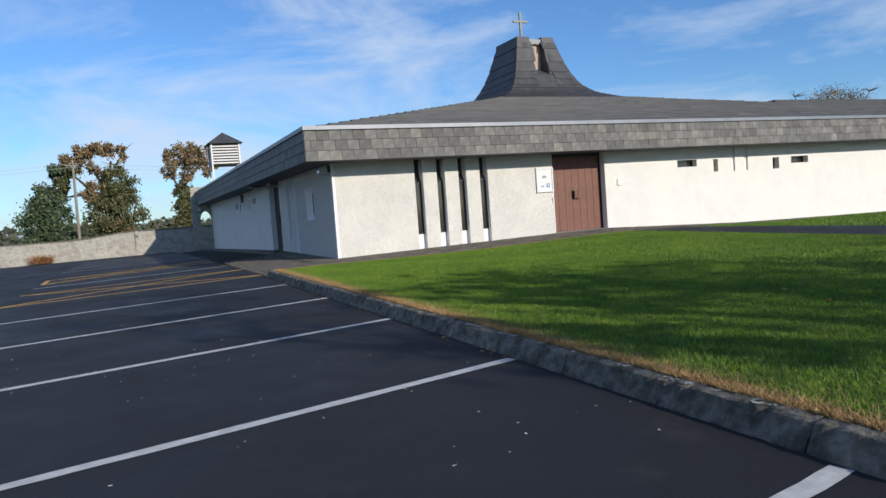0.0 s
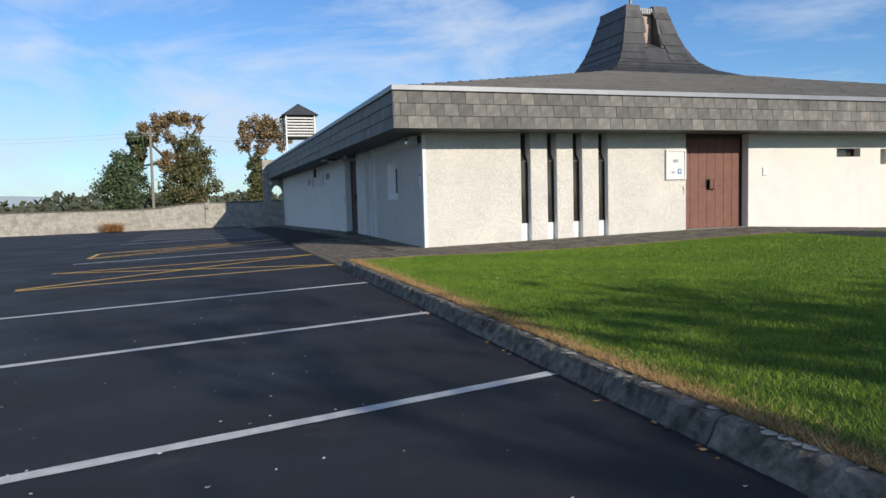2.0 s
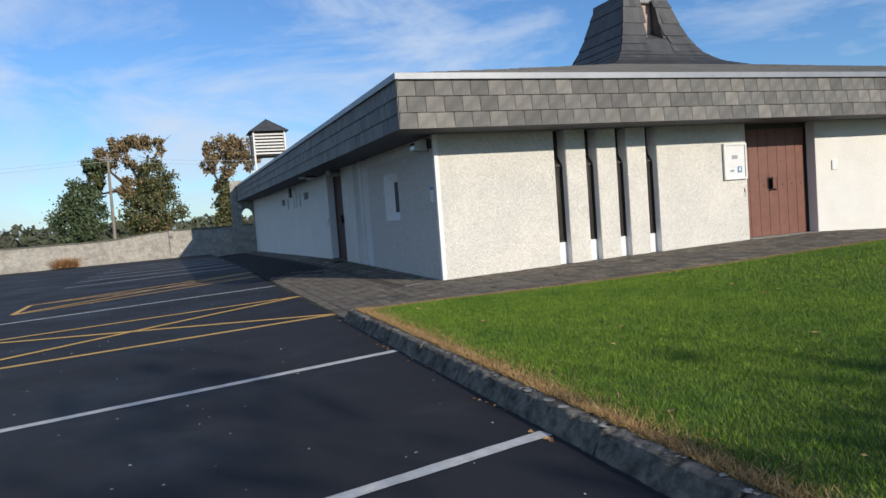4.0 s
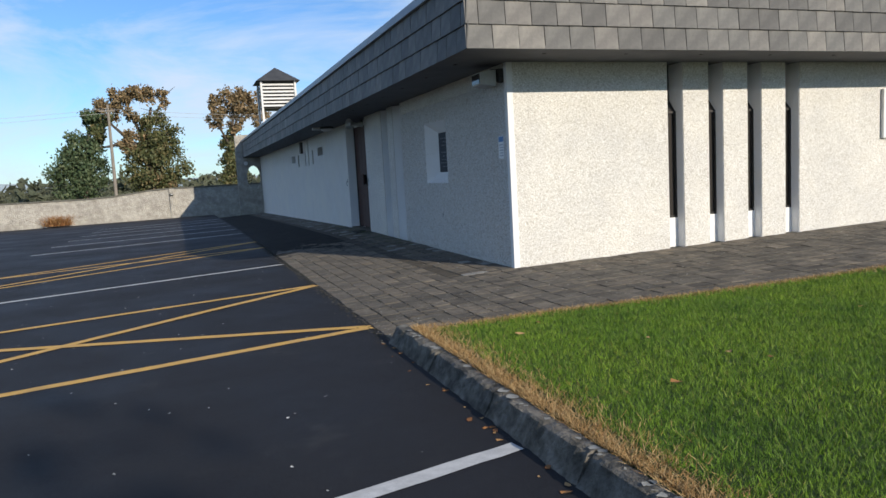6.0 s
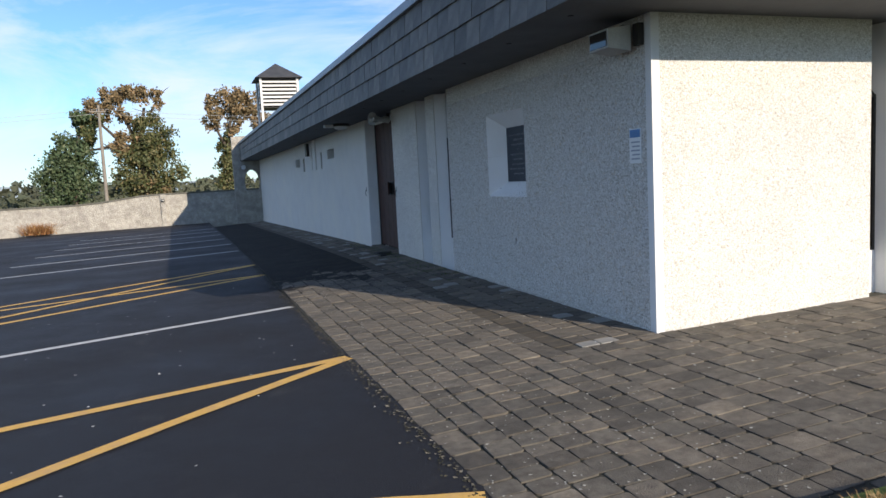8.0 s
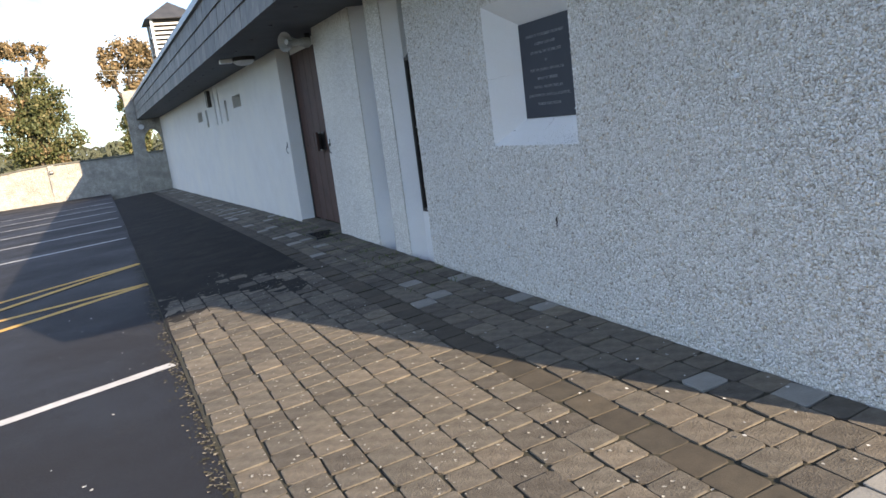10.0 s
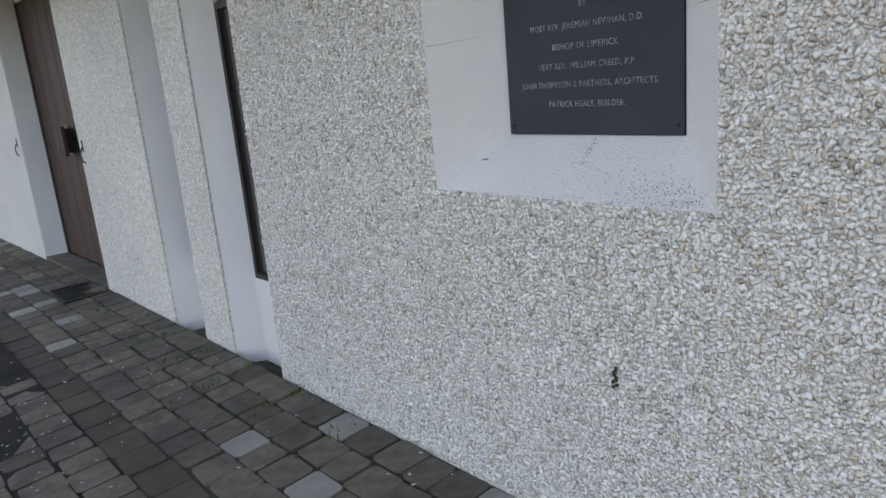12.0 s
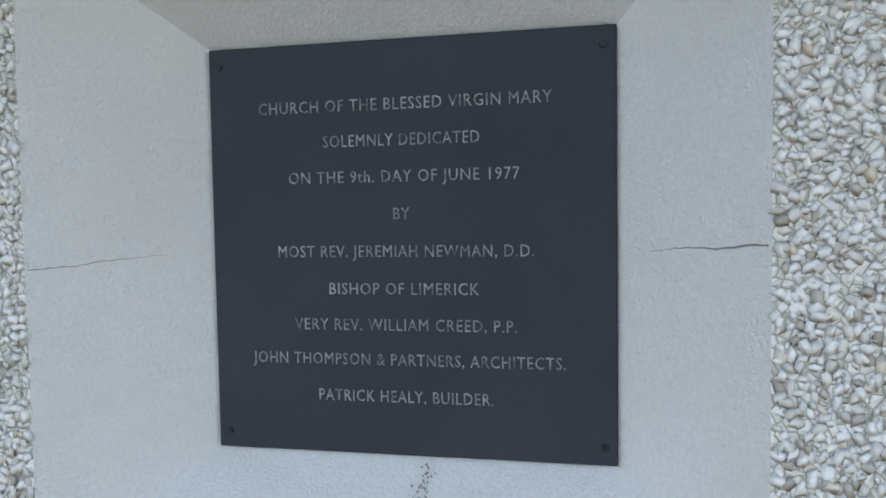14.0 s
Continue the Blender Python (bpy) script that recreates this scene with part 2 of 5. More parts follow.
# tarmac: dark, slightly shiny, with broad damp and dusty clouds
m, nt, b = mat("tarmac", (0.03, 0.03, 0.033), 0.7, spec=0.24)
g1 = noise_tex(nt, 140, 4, 0.75)
col = ramp(nt, g1, [(0.3, (0.006, 0.0063, 0.008)), (0.6, (0.023, 0.0235, 0.027)), (0.76, (0.066, 0.066, 0.068))])
col = mix(nt, ramp(nt, noise_tex(nt, 0.45, 6), [(0.4, (0, 0, 0)), (0.75, (0.5, 0.5, 0.5))]), col, (0.022, 0.022, 0.025))
col = mix(nt, ramp(nt, noise_tex(nt, 2.2, 8, 0.7), [(0.58, (0, 0, 0)), (0.7, (0.5, 0.5, 0.5))]), col, (0.045, 0.044, 0.043))
nt.links.new(col, b.inputs["Base Color"])
nt.links.new(ramp(nt, noise_tex(nt, 0.7, 4), [(0.3, (0.58, 0.58, 0.58)), (0.7, (0.85, 0.85, 0.85))]), b.inputs["Roughness"])
bump(nt, b, g1, 0.7, 0.006)
M["tarmac"] = m

# window glass, dark behind
m, nt, b = mat("window_glass", (0.03, 0.03, 0.03), 0.05, spec=0.6)
b.inputs["Base Color"].default_value = (0.035, 0.03, 0.026, 1)
M["glass"] = m


# ---- building blocks ----
def box(bm, x0, x1, y0, y1, z0, z1, bevel=0.0):
    vs = [bm.verts.new((x, y, z)) for z in (z0, z1) for y in (y0, y1) for x in (x0, x1)]
    fs = [bm.faces.new([vs[i] for i in f]) for f in ((0, 2, 3, 1), (4, 5, 7, 6), (0, 1, 5, 4), (2, 6, 7, 3), (0, 4, 6, 2), (1, 3, 7, 5))]
    if bevel:
        es = list({e for f in fs for e in f.edges})
        bmesh.ops.bevel(bm, geom=es, offset=bevel, segments=2, affect="EDGES", profile=0.6)
    return fs


def cyl(bm, p0, p1, r0, r1=None, n=12, cap=True):
    p0, p1 = Vector(p0), Vector(p1)
    r1 = r0 if r1 is None else r1
    q = (p1 - p0).to_track_quat("Z", "Y")
    rings = []
    for p, r in ((p0, r0), (p1, r1)):
        rings.append([bm.verts.new(p + q @ Vector((r * math.cos(2 * math.pi * i / n), r * math.sin(2 * math.pi * i / n), 0))) for i in range(n)])
    for i in range(n):
        bm.faces.new((rings[0][i], rings[0][(i + 1) % n], rings[1][(i + 1) % n], rings[1][i]))
    if cap:
        bm.faces.new(rings[0][::-1])
        bm.faces.new(rings[1])


def prism(bm, pts, d):
    """Extrude a flat polygon by the vector d."""
    d = Vector(d)
    a = [bm.verts.new(p) for p in pts]
    c = [bm.verts.new(Vector(p) + d) for p in pts]
    n = len(pts)
    bm.faces.new(a)
    bm.faces.new(c[::-1])
    for i in range(n):
        bm.faces.new((a[i], c[i], c[(i + 1) % n], a[(i + 1) % n]))


def part(name, bm, material, parent=None, label=""):
    bmesh.ops.recalc_face_normals(bm, faces=bm.faces)
    me = bpy.data.meshes.new(name)
    bm.to_mesh(me)
    bm.free()
    me.materials.append(material)
    ob = new(name, me)
    if parent:
        ob.parent = parent
    return tagged(ob, label)


def sheet(name, verts, faces, material, parent=None):
    me = bpy.data.meshes.new(name)
    me.from_pydata(verts, [], faces)
    me.update()
    me.materials.append(material)
    ob = new(name, me)
    if parent:
        ob.parent = parent
    return ob


def boxes(name, material, parent, *dims, bevel=0.0, label=""):
    bm = bmesh.new()
    for d in dims:
        box(bm, *d, bevel=bevel)
    return part(name, bm, material, parent, label)


def lerp_table(v, table):
    return float(np.interp(v, [a for a, _ in table], [c for _, c in table]))


SIDE = ((-30, -0.02), (0, 0.0), (7, 0.03), (12, -0.04), (19, -0.17), (28, -0.33), (34, -0.4))
PARK = ((-30, -0.1), (-6, -0.095), (0, -0.088), (3.7, -0.125), (8, -0.13), (12, -0.16), (19, -0.27), (28, -0.42), (34, -0.5))
FRONT = ((-3, 0.0), (0, 0.0), (6.4, 0.12), (8.4, 0.13), (13.5, -0.09), (21, -0.24), (30, -0.35))


def ground_z(x, y):
    """Height of the paved ground and the car park."""
    if x >= 0:
        return lerp_table(x, FRONT) - 0.012 * max(0.0, -y)
    return lerp_table(y, SIDE) - lerp_table(y, ((0, 0.085), (4, 0.125), (12, 0.125))) * min(1.0, -x / 2.2)


def car_park_z(x, y):
    """The tarmac falls a little away from the church."""
    return lerp_table(y, PARK) - 0.009 * max(0.0, -2.2 - x)


def lawn_z(x, y):
    return 0.035 + 0.6 * lerp_table(x, FRONT) * min(1.0, max(0.0, (y + 16) / 12)) + 0.02 * math.sin(x * 0.7) * math.sin(y * 0.5) * min(1.0, max(0.0, x + 2))


def grid(name, x0, x1, nx, y0, y1, ny, fz, material):
    xs, ys = np.linspace(x0, x1, nx + 1), np.linspace(y0, y1, ny + 1)
    vs = [(x, y, fz(x, y)) for y in ys for x in xs]
    fs = [(j * (nx + 1) + i, j * (nx + 1) + i + 1, (j + 1) * (nx + 1) + i + 1, (j + 1) * (nx + 1) + i) for j in range(ny) for i in range(nx)]
    return sheet(name, vs, fs, material)


# ---- ground ----
tagged(grid("ground", -2500, 2500, 40, -2500, 2500, 40, lambda x, y: -0.75, M["field"]), "open green and tan fields reaching the horizon", "ground", kind="structure")
tagged(grid("road", -30, -2.19, 24, -30, 33.9, 40, car_park_z, M["tarmac"]), "dark tarmac car park with painted bays", "car park", kind="structure")
tagged(grid("pavement", -2.22, 0.0, 12, -2.5, 28.4, 60, lambda x, y: ground_z(min(x, -0.001), y) - 0.009, M["joint"]), "mossy bed under the paving blocks", "pavement", kind="structure")
tagged(grid("forecourt", 0.0, 32, 40, -2.75, 0.5, 6, lambda x, y: ground_z(x, y) - 0.009, M["joint"]), "mossy bed of the paving along the church front", "pavement", kind="structure")
# dark sheet rising over the pavers, its colour deepening the shade there
tagged(grid("side_lane", -2.21, -0.83, 20, 3.8, 28.3, 260, lambda x, y: ground_z(x, y) + lerp_table(y + 0.5 * math.sin(x * 7 + 3 * math.sin(y * 2.3)), ((4.2, -0.008), (5.0, -0.002), (6.2, 0.0045), (8, 0.008))) + 0.0012 * math.sin(x * 31 + y * 17) * math.sin(y * 23), M["shade_sheet"]), "dark sheet over mossy paving beside the church, with shade painted in", "pavement", kind="structure")
lawn = tagged(grid("lawn", -2.1, 34, 90, -30, -2.62, 80, lambda x, y: lawn_z(x, y), M["soil"]), "close-mown green lawn beside the car park", "lawn", kind="structure")


def stripe(name, x0, y0, x1, y1, w, material, label, z=0.003):
    """A painted line on the tarmac, with slightly ragged edges."""
    d = Vector((x1 - x0, y1 - y0)).normalized()
    n = Vector((-d.y, d.x)) * w / 2
    k = 40
    vs, fs = [], []
    rnd = random.Random(name + str(x0) + str(y0))
    for i in range(k + 1):
        x, y = x0 + (x1 - x0) * i / k, y0 + (y1 - y0) * i / k
        zz = car_park_z(x, y) + z
        for s in (1, -1):
            j = 1 + rnd.uniform(-0.09, 0.06)
            vs.append((x + n.x * s * j, y + n.y * s * j, zz))
    for i in range(k):
        fs.append((2 * i, 2 * i + 1, 2 * i + 3, 2 * i + 2))
    return tagged(sheet(name, vs, fs, material), label, "road marking", "painted bay lines", "structure")


for y in (-20.7, -18.05, -15.4, -12.764, -10.109, -7.465, -4.67, 3.68, 12.0, 14.65, 17.4, 20.2, 23.0, 25.8):
    stripe("white_line", -2.26, y, -7.0, y - (0.2 if y < 0 else 0.31) * 4.75, 0.1, M["white_line"], "worn white painted parking bay line on tarmac")
for a, c, e, f in ((-1.8, 0.93, -2.7, -0.2), (6.9, 8.55, 3.9, 5.6)):
    for i, (ya, yb) in enumerate(((a, e), (a + 0.03, f + 0.08), (c, f), (c - 0.03, e + 0.1))):
        stripe("yellow_line", -2.22, ya, -6.96, yb, 0.1, M["yellow_line"], "worn yellow painted hatch line on tarmac", 0.0035 + 0.0008 * i)
stripe("yellow_line", -6.96, 3.9, -6.96, 5.6, 0.1, M["yellow_line"], "worn yellow painted hatch line on tarmac", 0.007)


# ---- church walls ----
def wall_boxes(bm, along, a0, a1, z0, z1, openings, thick):
    """A wall on the x or y axis with rectangular openings (a0, a1, z0, z1) through its thickness."""
    cuts = sorted({a0, a1, *[o[0] for o in openings], *[o[1] for o in openings]})
    for p, q in zip(cuts, cuts[1:]):
        if q <= a0 or p >= a1:
            continue
        holes = sorted((o[2], o[3]) for o in openings if o[0] <= p + 1e-6 and o[1] >= q - 1e-6)
        z = z0
        for h0, h1 in holes + [(z1, z1)]:
            if h0 > z + 1e-4:
                if along == "x":
                    box(bm, p, q, 0, thick, z, h0)
                else:
                    box(bm, 0, thick, p, q, z, h0)
            z = h1


TOP = 2.45      # underside of the eaves is at 2.40
THICK = 0.34
FRONT_SLITS = ((2.23, 2.47), (2.87, 3.11), (3.51, 3.75), (4.16, 4.41))
SIDE_SLITS = ((4.3, 4.81), (5.165, 5.61))
FRONT_DOOR, SIDE_DOOR = (6.52, 8.36), (6.9, 8.72)
HIGH = ((11.16, 11.96, 1.82, 2.04), (12.66, 12.86, 1.62, 2.02), (13.44, 13.6, 1.6, TOP), (14.02, 14.18, 1.6, TOP), (15.32, 15.62, 1.6, 1.98), (16.2, 17.03, 1.76, 1.99))
HIGH_SIDE = tuple((a + 0.55, c + 0.55, z0, z1) for a, c, z0, z1 in HIGH)

bm = bmesh.new()
wall_boxes(bm, "x", 0.0, FRONT_DOOR[0], -0.6, TOP, [(a, c, -0.6, TOP) for a, c in FRONT_SLITS], THICK)
wall_front = tagged(part("wall_front", bm, M["pebble"]), "white pebbledash church wall with four tall slits", "wall", kind="structure")
bm = bmesh.new()
wall_boxes(bm, "x", FRONT_DOOR[1], 29.4, -0.6, TOP, HIGH, THICK)
tagged(part("wall_front_plain", bm, M["roughcast"]), "cream painted roughcast church wall beyond the door", "wall", kind="structure")
PLQ = (2.1, 3.045, 1.02, 1.935)   # outer edge of the splayed recess
bm = bmesh.new()
wall_boxes(bm, "y", THICK, SIDE_DOOR[0], -0.6, TOP, [(a, c, -0.6, TOP) for a, c in SIDE_SLITS] + [PLQ], THICK)
wall_side = tagged(part("wall_side", bm, M["pebble"]), "white pebbledash church wall holding the plaque", "wall", kind="structure")
bm = bmesh.new()
wall_boxes(bm, "y", SIDE_DOOR[1], 28.6, -0.7, TOP, HIGH_SIDE, THICK)
tagged(part("wall_side_plain", bm, M["roughcast"]), "white painted roughcast church wall beyond the side door", "wall", kind="structure")
bm = bmesh.new()
box(bm, 0.34, 29.4, 28.6, 28.9, -0.7, TOP)
box(bm, 29.4, 29.7, 0, 28.9, -0.7, TOP)
tagged(part("wall_back", bm, M["roughcast"]), "white painted roughcast back wall of the church", "wall", kind="structure")

# smooth white quoin strip down the corner
bm = bmesh.new()
box(bm, -0.006, 0.07, -0.006, 0.07, -0.3, 2.4, 0.004)
tagged(part("trim_corner", bm, M["plaster"]), "smooth white painted corner strip of the wall", "trim", kind="structure")


def slit_window(along, a, c, base, deep=0.14, splay=0.006):
    """A tall slit: smooth lining, sill block, dark framed glass that steps back above a sloping transom."""
    root = new("slit_window")
    root.location = (0, 0, 0)

    def put(bm, name, material, label=""):
        if along == "y":
            bmesh.ops.transform(bm, matrix=Matrix(((0, 1, 0, 0), (1, 0, 0, 0), (0, 0, 1, 0), (0, 0, 0, 1))), verts=bm.verts)
        return part(name, bm, material, root, label)

    d, e = deep, 0.006
    far = c - splay
    bm = bmesh.new()
    box(bm, a, a + e, 0.012, 0.34, base, TOP)
    put(bm, "jamb", M["plaster"])
    bm = bmesh.new()
    if along == "x":
        box(bm, far, c, 0.012, 0.34, base, TOP)
    else:
        prism(bm, [(c, 0.012, base), (c, 0.33, base), (far, 0.33, base), (far, d, base)], (0, 0, TOP - base))
    put(bm, "jamb", M["plaster"])
    bm = bmesh.new()
    box(bm, a + e, far, d - 0.008, 0.33, base, 0.42, 0.004)
    put(bm, "sill", M["plaster"], "white painted sill block")
    bm = bmesh.new()
    prism(bm, [(a + e, d + 0.012, 1.8), (a + e, d + 0.05, 1.8), (a + e, 0.29, 1.92), (a + e, 0.262, 1.94)], (far - a - e, 0, 0))
    put(bm, "transom", M["dark"], "sloping dark transom")
    bm = bmesh.new()
    box(bm, a + e, far, 0.27, 0.29, 1.93, TOP)
    put(bm, "upper_pane", M["glass"])
    w = 0.028
    fr = bmesh.new()
    for f in ((a + e, a + e + w, 0.42, 1.8), (far - w, far, 0.42, 1.8)):
        box(fr, f[0], f[1], d, d + 0.05, f[2], f[3])
    box(fr, a + e + w, far - w, d, d + 0.05, 0.42, 0.42 + w)
    box(fr, a + e + w, far - w, d, d + 0.05, 1.8 - w, 1.8)
    put(fr, "frame", M["dark"], "dark stained frame")
    bm = bmesh.new()
    box(bm, a + e + w, far - w, d + 0.02, d + 0.028, 0.42 + w, 1.8 - w)
    put(bm, "pane", M["glass"])
    return tagged(root, "tall narrow slit window with dark frame between smooth white jambs", "window", "slit windows", "structure")


for a, c in FRONT_SLITS:
    slit_window("x", a, c, ground_z(a, 0) - 0.05)
for (a, c), deep, splay in zip(SIDE_SLITS, (0.14, 0.16), (0.09, 0.05)):
    slit_window("y", a, c, -0.05, deep, splay)


def high_window(along, a, c, z0, z1):
    """A small deep window or groove under the eaves, dark at its back."""
    root = new("high_window")
    deep = 0.22 if z1 < TOP else 0.06
    for name, material, y0, y1 in (("pane", M["glass"] if z1 < TOP else M["plaster"], deep, deep + 0.02), ("backing", M["dark"], deep + 0.03, 0.33)):
        bm = bmesh.new()
        box(bm, a, c, y0, y1, z0, z1)
        if along == "y":
            bmesh.ops.transform(bm, matrix=Matrix(((0, 1, 0, 0), (1, 0, 0, 0), (0, 0, 1, 0), (0, 0, 0, 1))), verts=bm.verts)
        part(name, bm, material, root)
    if z1 < TOP:
        bm = bmesh.new()
        for d in ((a, c, z0, z0 + 0.02), (a, c, z1 - 0.02, z1), (a, a + 0.02, z0 + 0.02, z1 - 0.02), (c - 0.02, c, z0 + 0.02, z1 - 0.02)):
            box(bm, d[0], d[1], deep - 0.03, deep, d[2], d[3])
        if along == "y":
            bmesh.ops.transform(bm, matrix=Matrix(((0, 1, 0, 0), (1, 0, 0, 0), (0, 0, 1, 0), (0, 0, 0, 1))), verts=bm.verts)
        part("frame", bm, M["dark"], root)
    return tagged(root, "small deep-set window high under the eaves" if z1 < TOP else "shallow vertical groove under the eaves", "window", "high windows", "structure")


for o in HIGH:
    high_window("x", *o)
for o in HIGH_SIDE:
    high_window("y", *o)

# splayed recess round the plaque, with the four sloping faces
OUT = [(0, PLQ[0], PLQ[2]), (0, PLQ[1], PLQ[2]), (0, PLQ[1], PLQ[3]), (0, PLQ[0], PLQ[3])]
INN = [(0.149, 2.257, 1.176), (0.165, 2.853, 1.176), (0.165, 2.853, 1.781), (0.149, 2.257, 1.781)]
reveal = tagged(new("plaque_surround"), "splayed smooth white plaster surround with hairline cracks", "surround", kind="structure")
for i in range(4):
    j = (i + 1) % 4
    bm = bmesh.new()
    prism(bm, [OUT[i], OUT[j], INN[j], INN[i]], (0.1, 0, 0))
    part("splay", bm, M["plaster"], reveal)
boxes("back_panel", M["plaster"], reveal, (0.185, 0.3, 2.12, 3.05, 1.03, 1.92))


def splay_point(side, u, v):
    """A point on the left or right splay: u from the outer edge inwards, v the height."""
    ya, yb, d = (PLQ[1], 2.853, 0.165) if side == "l" else (PLQ[0], 2.257, 0.149)
    return Vector((d * u - 0.0012, ya + (yb - ya) * u, v))


def crack(side, v0, dv, u0, u1, w):
    vs, fs = [], []
    n = 22
    rnd = random.Random(side + str(v0))
    z = v0
    for i in range(n + 1):
        u = u0 + (u1 - u0) * i / n
        z += dv / n + rnd.uniform(-0.0016, 0.0016)
        ww = w * (1 - 0.75 * i / n) * rnd.uniform(0.6, 1.3)
        for s in (-1, 1):
            vs.append(splay_point(side, u, z + s * ww / 2))
    for i in range(n):
        fs.append((2 * i, 2 * i + 1, 2 * i + 3, 2 * i + 2))
    sheet("crack", vs, fs, M["crack"], reveal)


crack("r", 1.488, -0.012, 0.02, 0.75, 0.0028)
crack("l", 1.462, 0.02, 0.02, 0.72, 0.0014)

# moss specks gathered in a corner of the lower splay, and a faint drip under the plaque
q = np.random.RandomState(41)
vs, fs = [], []
for i in range(520):
    if i < 460:
        u, y = abs(q.normal(0, 0.3)), 2.14 + abs(q.normal(0, 0.2))
    else:
        u, y = q.uniform(0.55, 1.0), q.normal(2.53, 0.008)
    lo, hi = PLQ[0] + 0.157 * u + 0.006, PLQ[1] - 0.19 * u - 0.006
    if u > 0.97 or not lo < y < hi:
        continue
    c = Vector((0.154 * u - 0.0012, y, PLQ[2] + 0.156 * u))
    a, w = q.uniform(0, 6.28), q.uniform(0.0006, 0.0021)
    e1, e2 = Vector((0, 1, 0)), Vector((0.7, 0, 0.71))
    b0 = len(vs)
    vs += [c + w * (math.cos(a + t) * e1 + math.sin(a + t) * e2 * 1.3) for t in (0, 1.3, 2.4, 3.9, 5.2)]
    fs.append(tuple(range(b0, b0 + 5)))
tagged(sheet("moss_specks", vs, fs, M["crack"], reveal), "dark moss specks on the plaster", kind="stuff")

# the plaque: board, screws, and its cut lettering
plaque = tagged(new("plaque"), "dark slate dedication plaque with worn silver lettering", "plaque")
plaque.location = (0.155, 2.555, 1.1785)
plaque.rotation_euler = (0, 0, radians(-1.5))
board = boxes("board", M["plaque"], plaque, (-0.006, 0.016, -0.297, 0.297, 0, 0.6), bevel=0.002)
LINES = (("CHURCH OF THE BLESSED VIRGIN MARY", 0.513, 0.43), ("SOLEMNLY DEDICATED", 0.462, 0.23), ("ON THE 9th. DAY OF JUNE 1977", 0.41, 0.34), ("BY", 0.356, 0.024),
         ("MOST REV. JEREMIAH NEWMAN, D.D.", 0.302, 0.378), ("BISHOP OF LIMERICK", 0.2475, 0.222), ("VERY REV. WILLIAM CREED, P.P.", 0.195, 0.33),
         ("JOHN THOMPSON & PARTNERS, ARCHITECTS.", 0.144, 0.465), ("PATRICK HEALY, BUILDER.", 0.09, 0.26))
for text, z, width in LINES:
    cu = bpy.data.curves.new("inscription", "FONT")
    cu.body, cu.size, cu.align_x, cu.extrude = text, 0.03, "CENTER", 0.0006
    cu.resolution_u = 2
    cu.space_character = 1.12
    tmp = new("inscription_curve", cu)
    bpy.context.view_layer.update()
    me = bpy.data.meshes.new_from_object(tmp.evaluated_get(bpy.context.evaluated_depsgraph_get()))
    bpy.data.objects.remove(tmp)
    xs = [v.co.x for v in me.vertices]
    k = width / (max(xs) - min(xs))
    me.transform(Matrix.Diagonal((k, 0.82, 1, 1)))
    # letters face -X; their reading direction is -Y
    me.transform(Matrix(((0, 0, -1, -0.0065), (-1, 0, 0, 0.004), (0, 1, 0, z - 0.012), (0, 0, 0, 1))))
    me.materials.clear()
    me.materials.append(M["letter"])
    ob = new("inscription", me)
    ob.parent = board
    tagged(ob, "line of thin worn silver capitals")
for y in (-0.28, 0.28):
    for z in (0.025, 0.575):
        bm = bmesh.new()
        cyl(bm, (-0.0085, y, z), (-0.004, y, z), 0.005, 0.006, 10)
        part("screw", bm, M["iron"], board)


# ---- doors ----
def plank_door(root, material, a, c, z0, z1, y0, n):
    """Vertical boarded leaves with battens, pull plate and bolt heads; built along x, facing -y."""
    gap = 0.008
    w = (c - a) / n
    for i in range(n):
        bm = bmesh.new()
        box(bm, a + i * w + gap / 2, a + (i + 1) * w - gap / 2, y0, y0 + 0.035, z0 + 0.01, z1, 0.003)
        part("plank", bm, material, root)
    boxes("backing", M["dark"], root, (a, c, y0 + 0.036, y0 + 0.06, z0, z1))
    mid, hz = (a + c) / 2, z0 + 1.08
    for s in (-1, 1):
        x0, x1 = sorted((mid + s * 0.008, mid + s * 0.105))
        pull = boxes("pull", material, root, (x0, x1, y0 - 0.1, y0 - 0.07, hz - 0.12, hz + 0.12), bevel=0.004, label="square boarded pull handle")
        boxes("standoff", M["dark"], pull, (mid + s * 0.018 - 0.01, mid + s * 0.018 + 0.01, y0 - 0.071, y0 + 0.001, hz - 0.1, hz + 0.1))
        boxes("plate", M["iron"], pull, (min(mid + s * 0.03, mid + s * 0.16), max(mid + s * 0.03, mid + s * 0.16), y0 - 0.006, y0 + 0.001, hz - 0.12, hz + 0.12))
        for z in (-0.08, 0.08):
            bm = bmesh.new()
            cyl(bm, ((x0 + x1) / 2, y0 - 0.105, hz + z), ((x0 + x1) / 2, y0 - 0.099, hz + z), 0.009, 0.011, 8)
            part("bolt", bm, M["iron"], pull)
    for i in range(n):
        bm = bmesh.new()
        cyl(bm, (a + (i + 0.5) * w, y0 - 0.008, hz - 0.05), (a + (i + 0.5) * w, y0, hz - 0.05), 0.012, 0.014, 8)
        part("stud", bm, M["iron"], root)


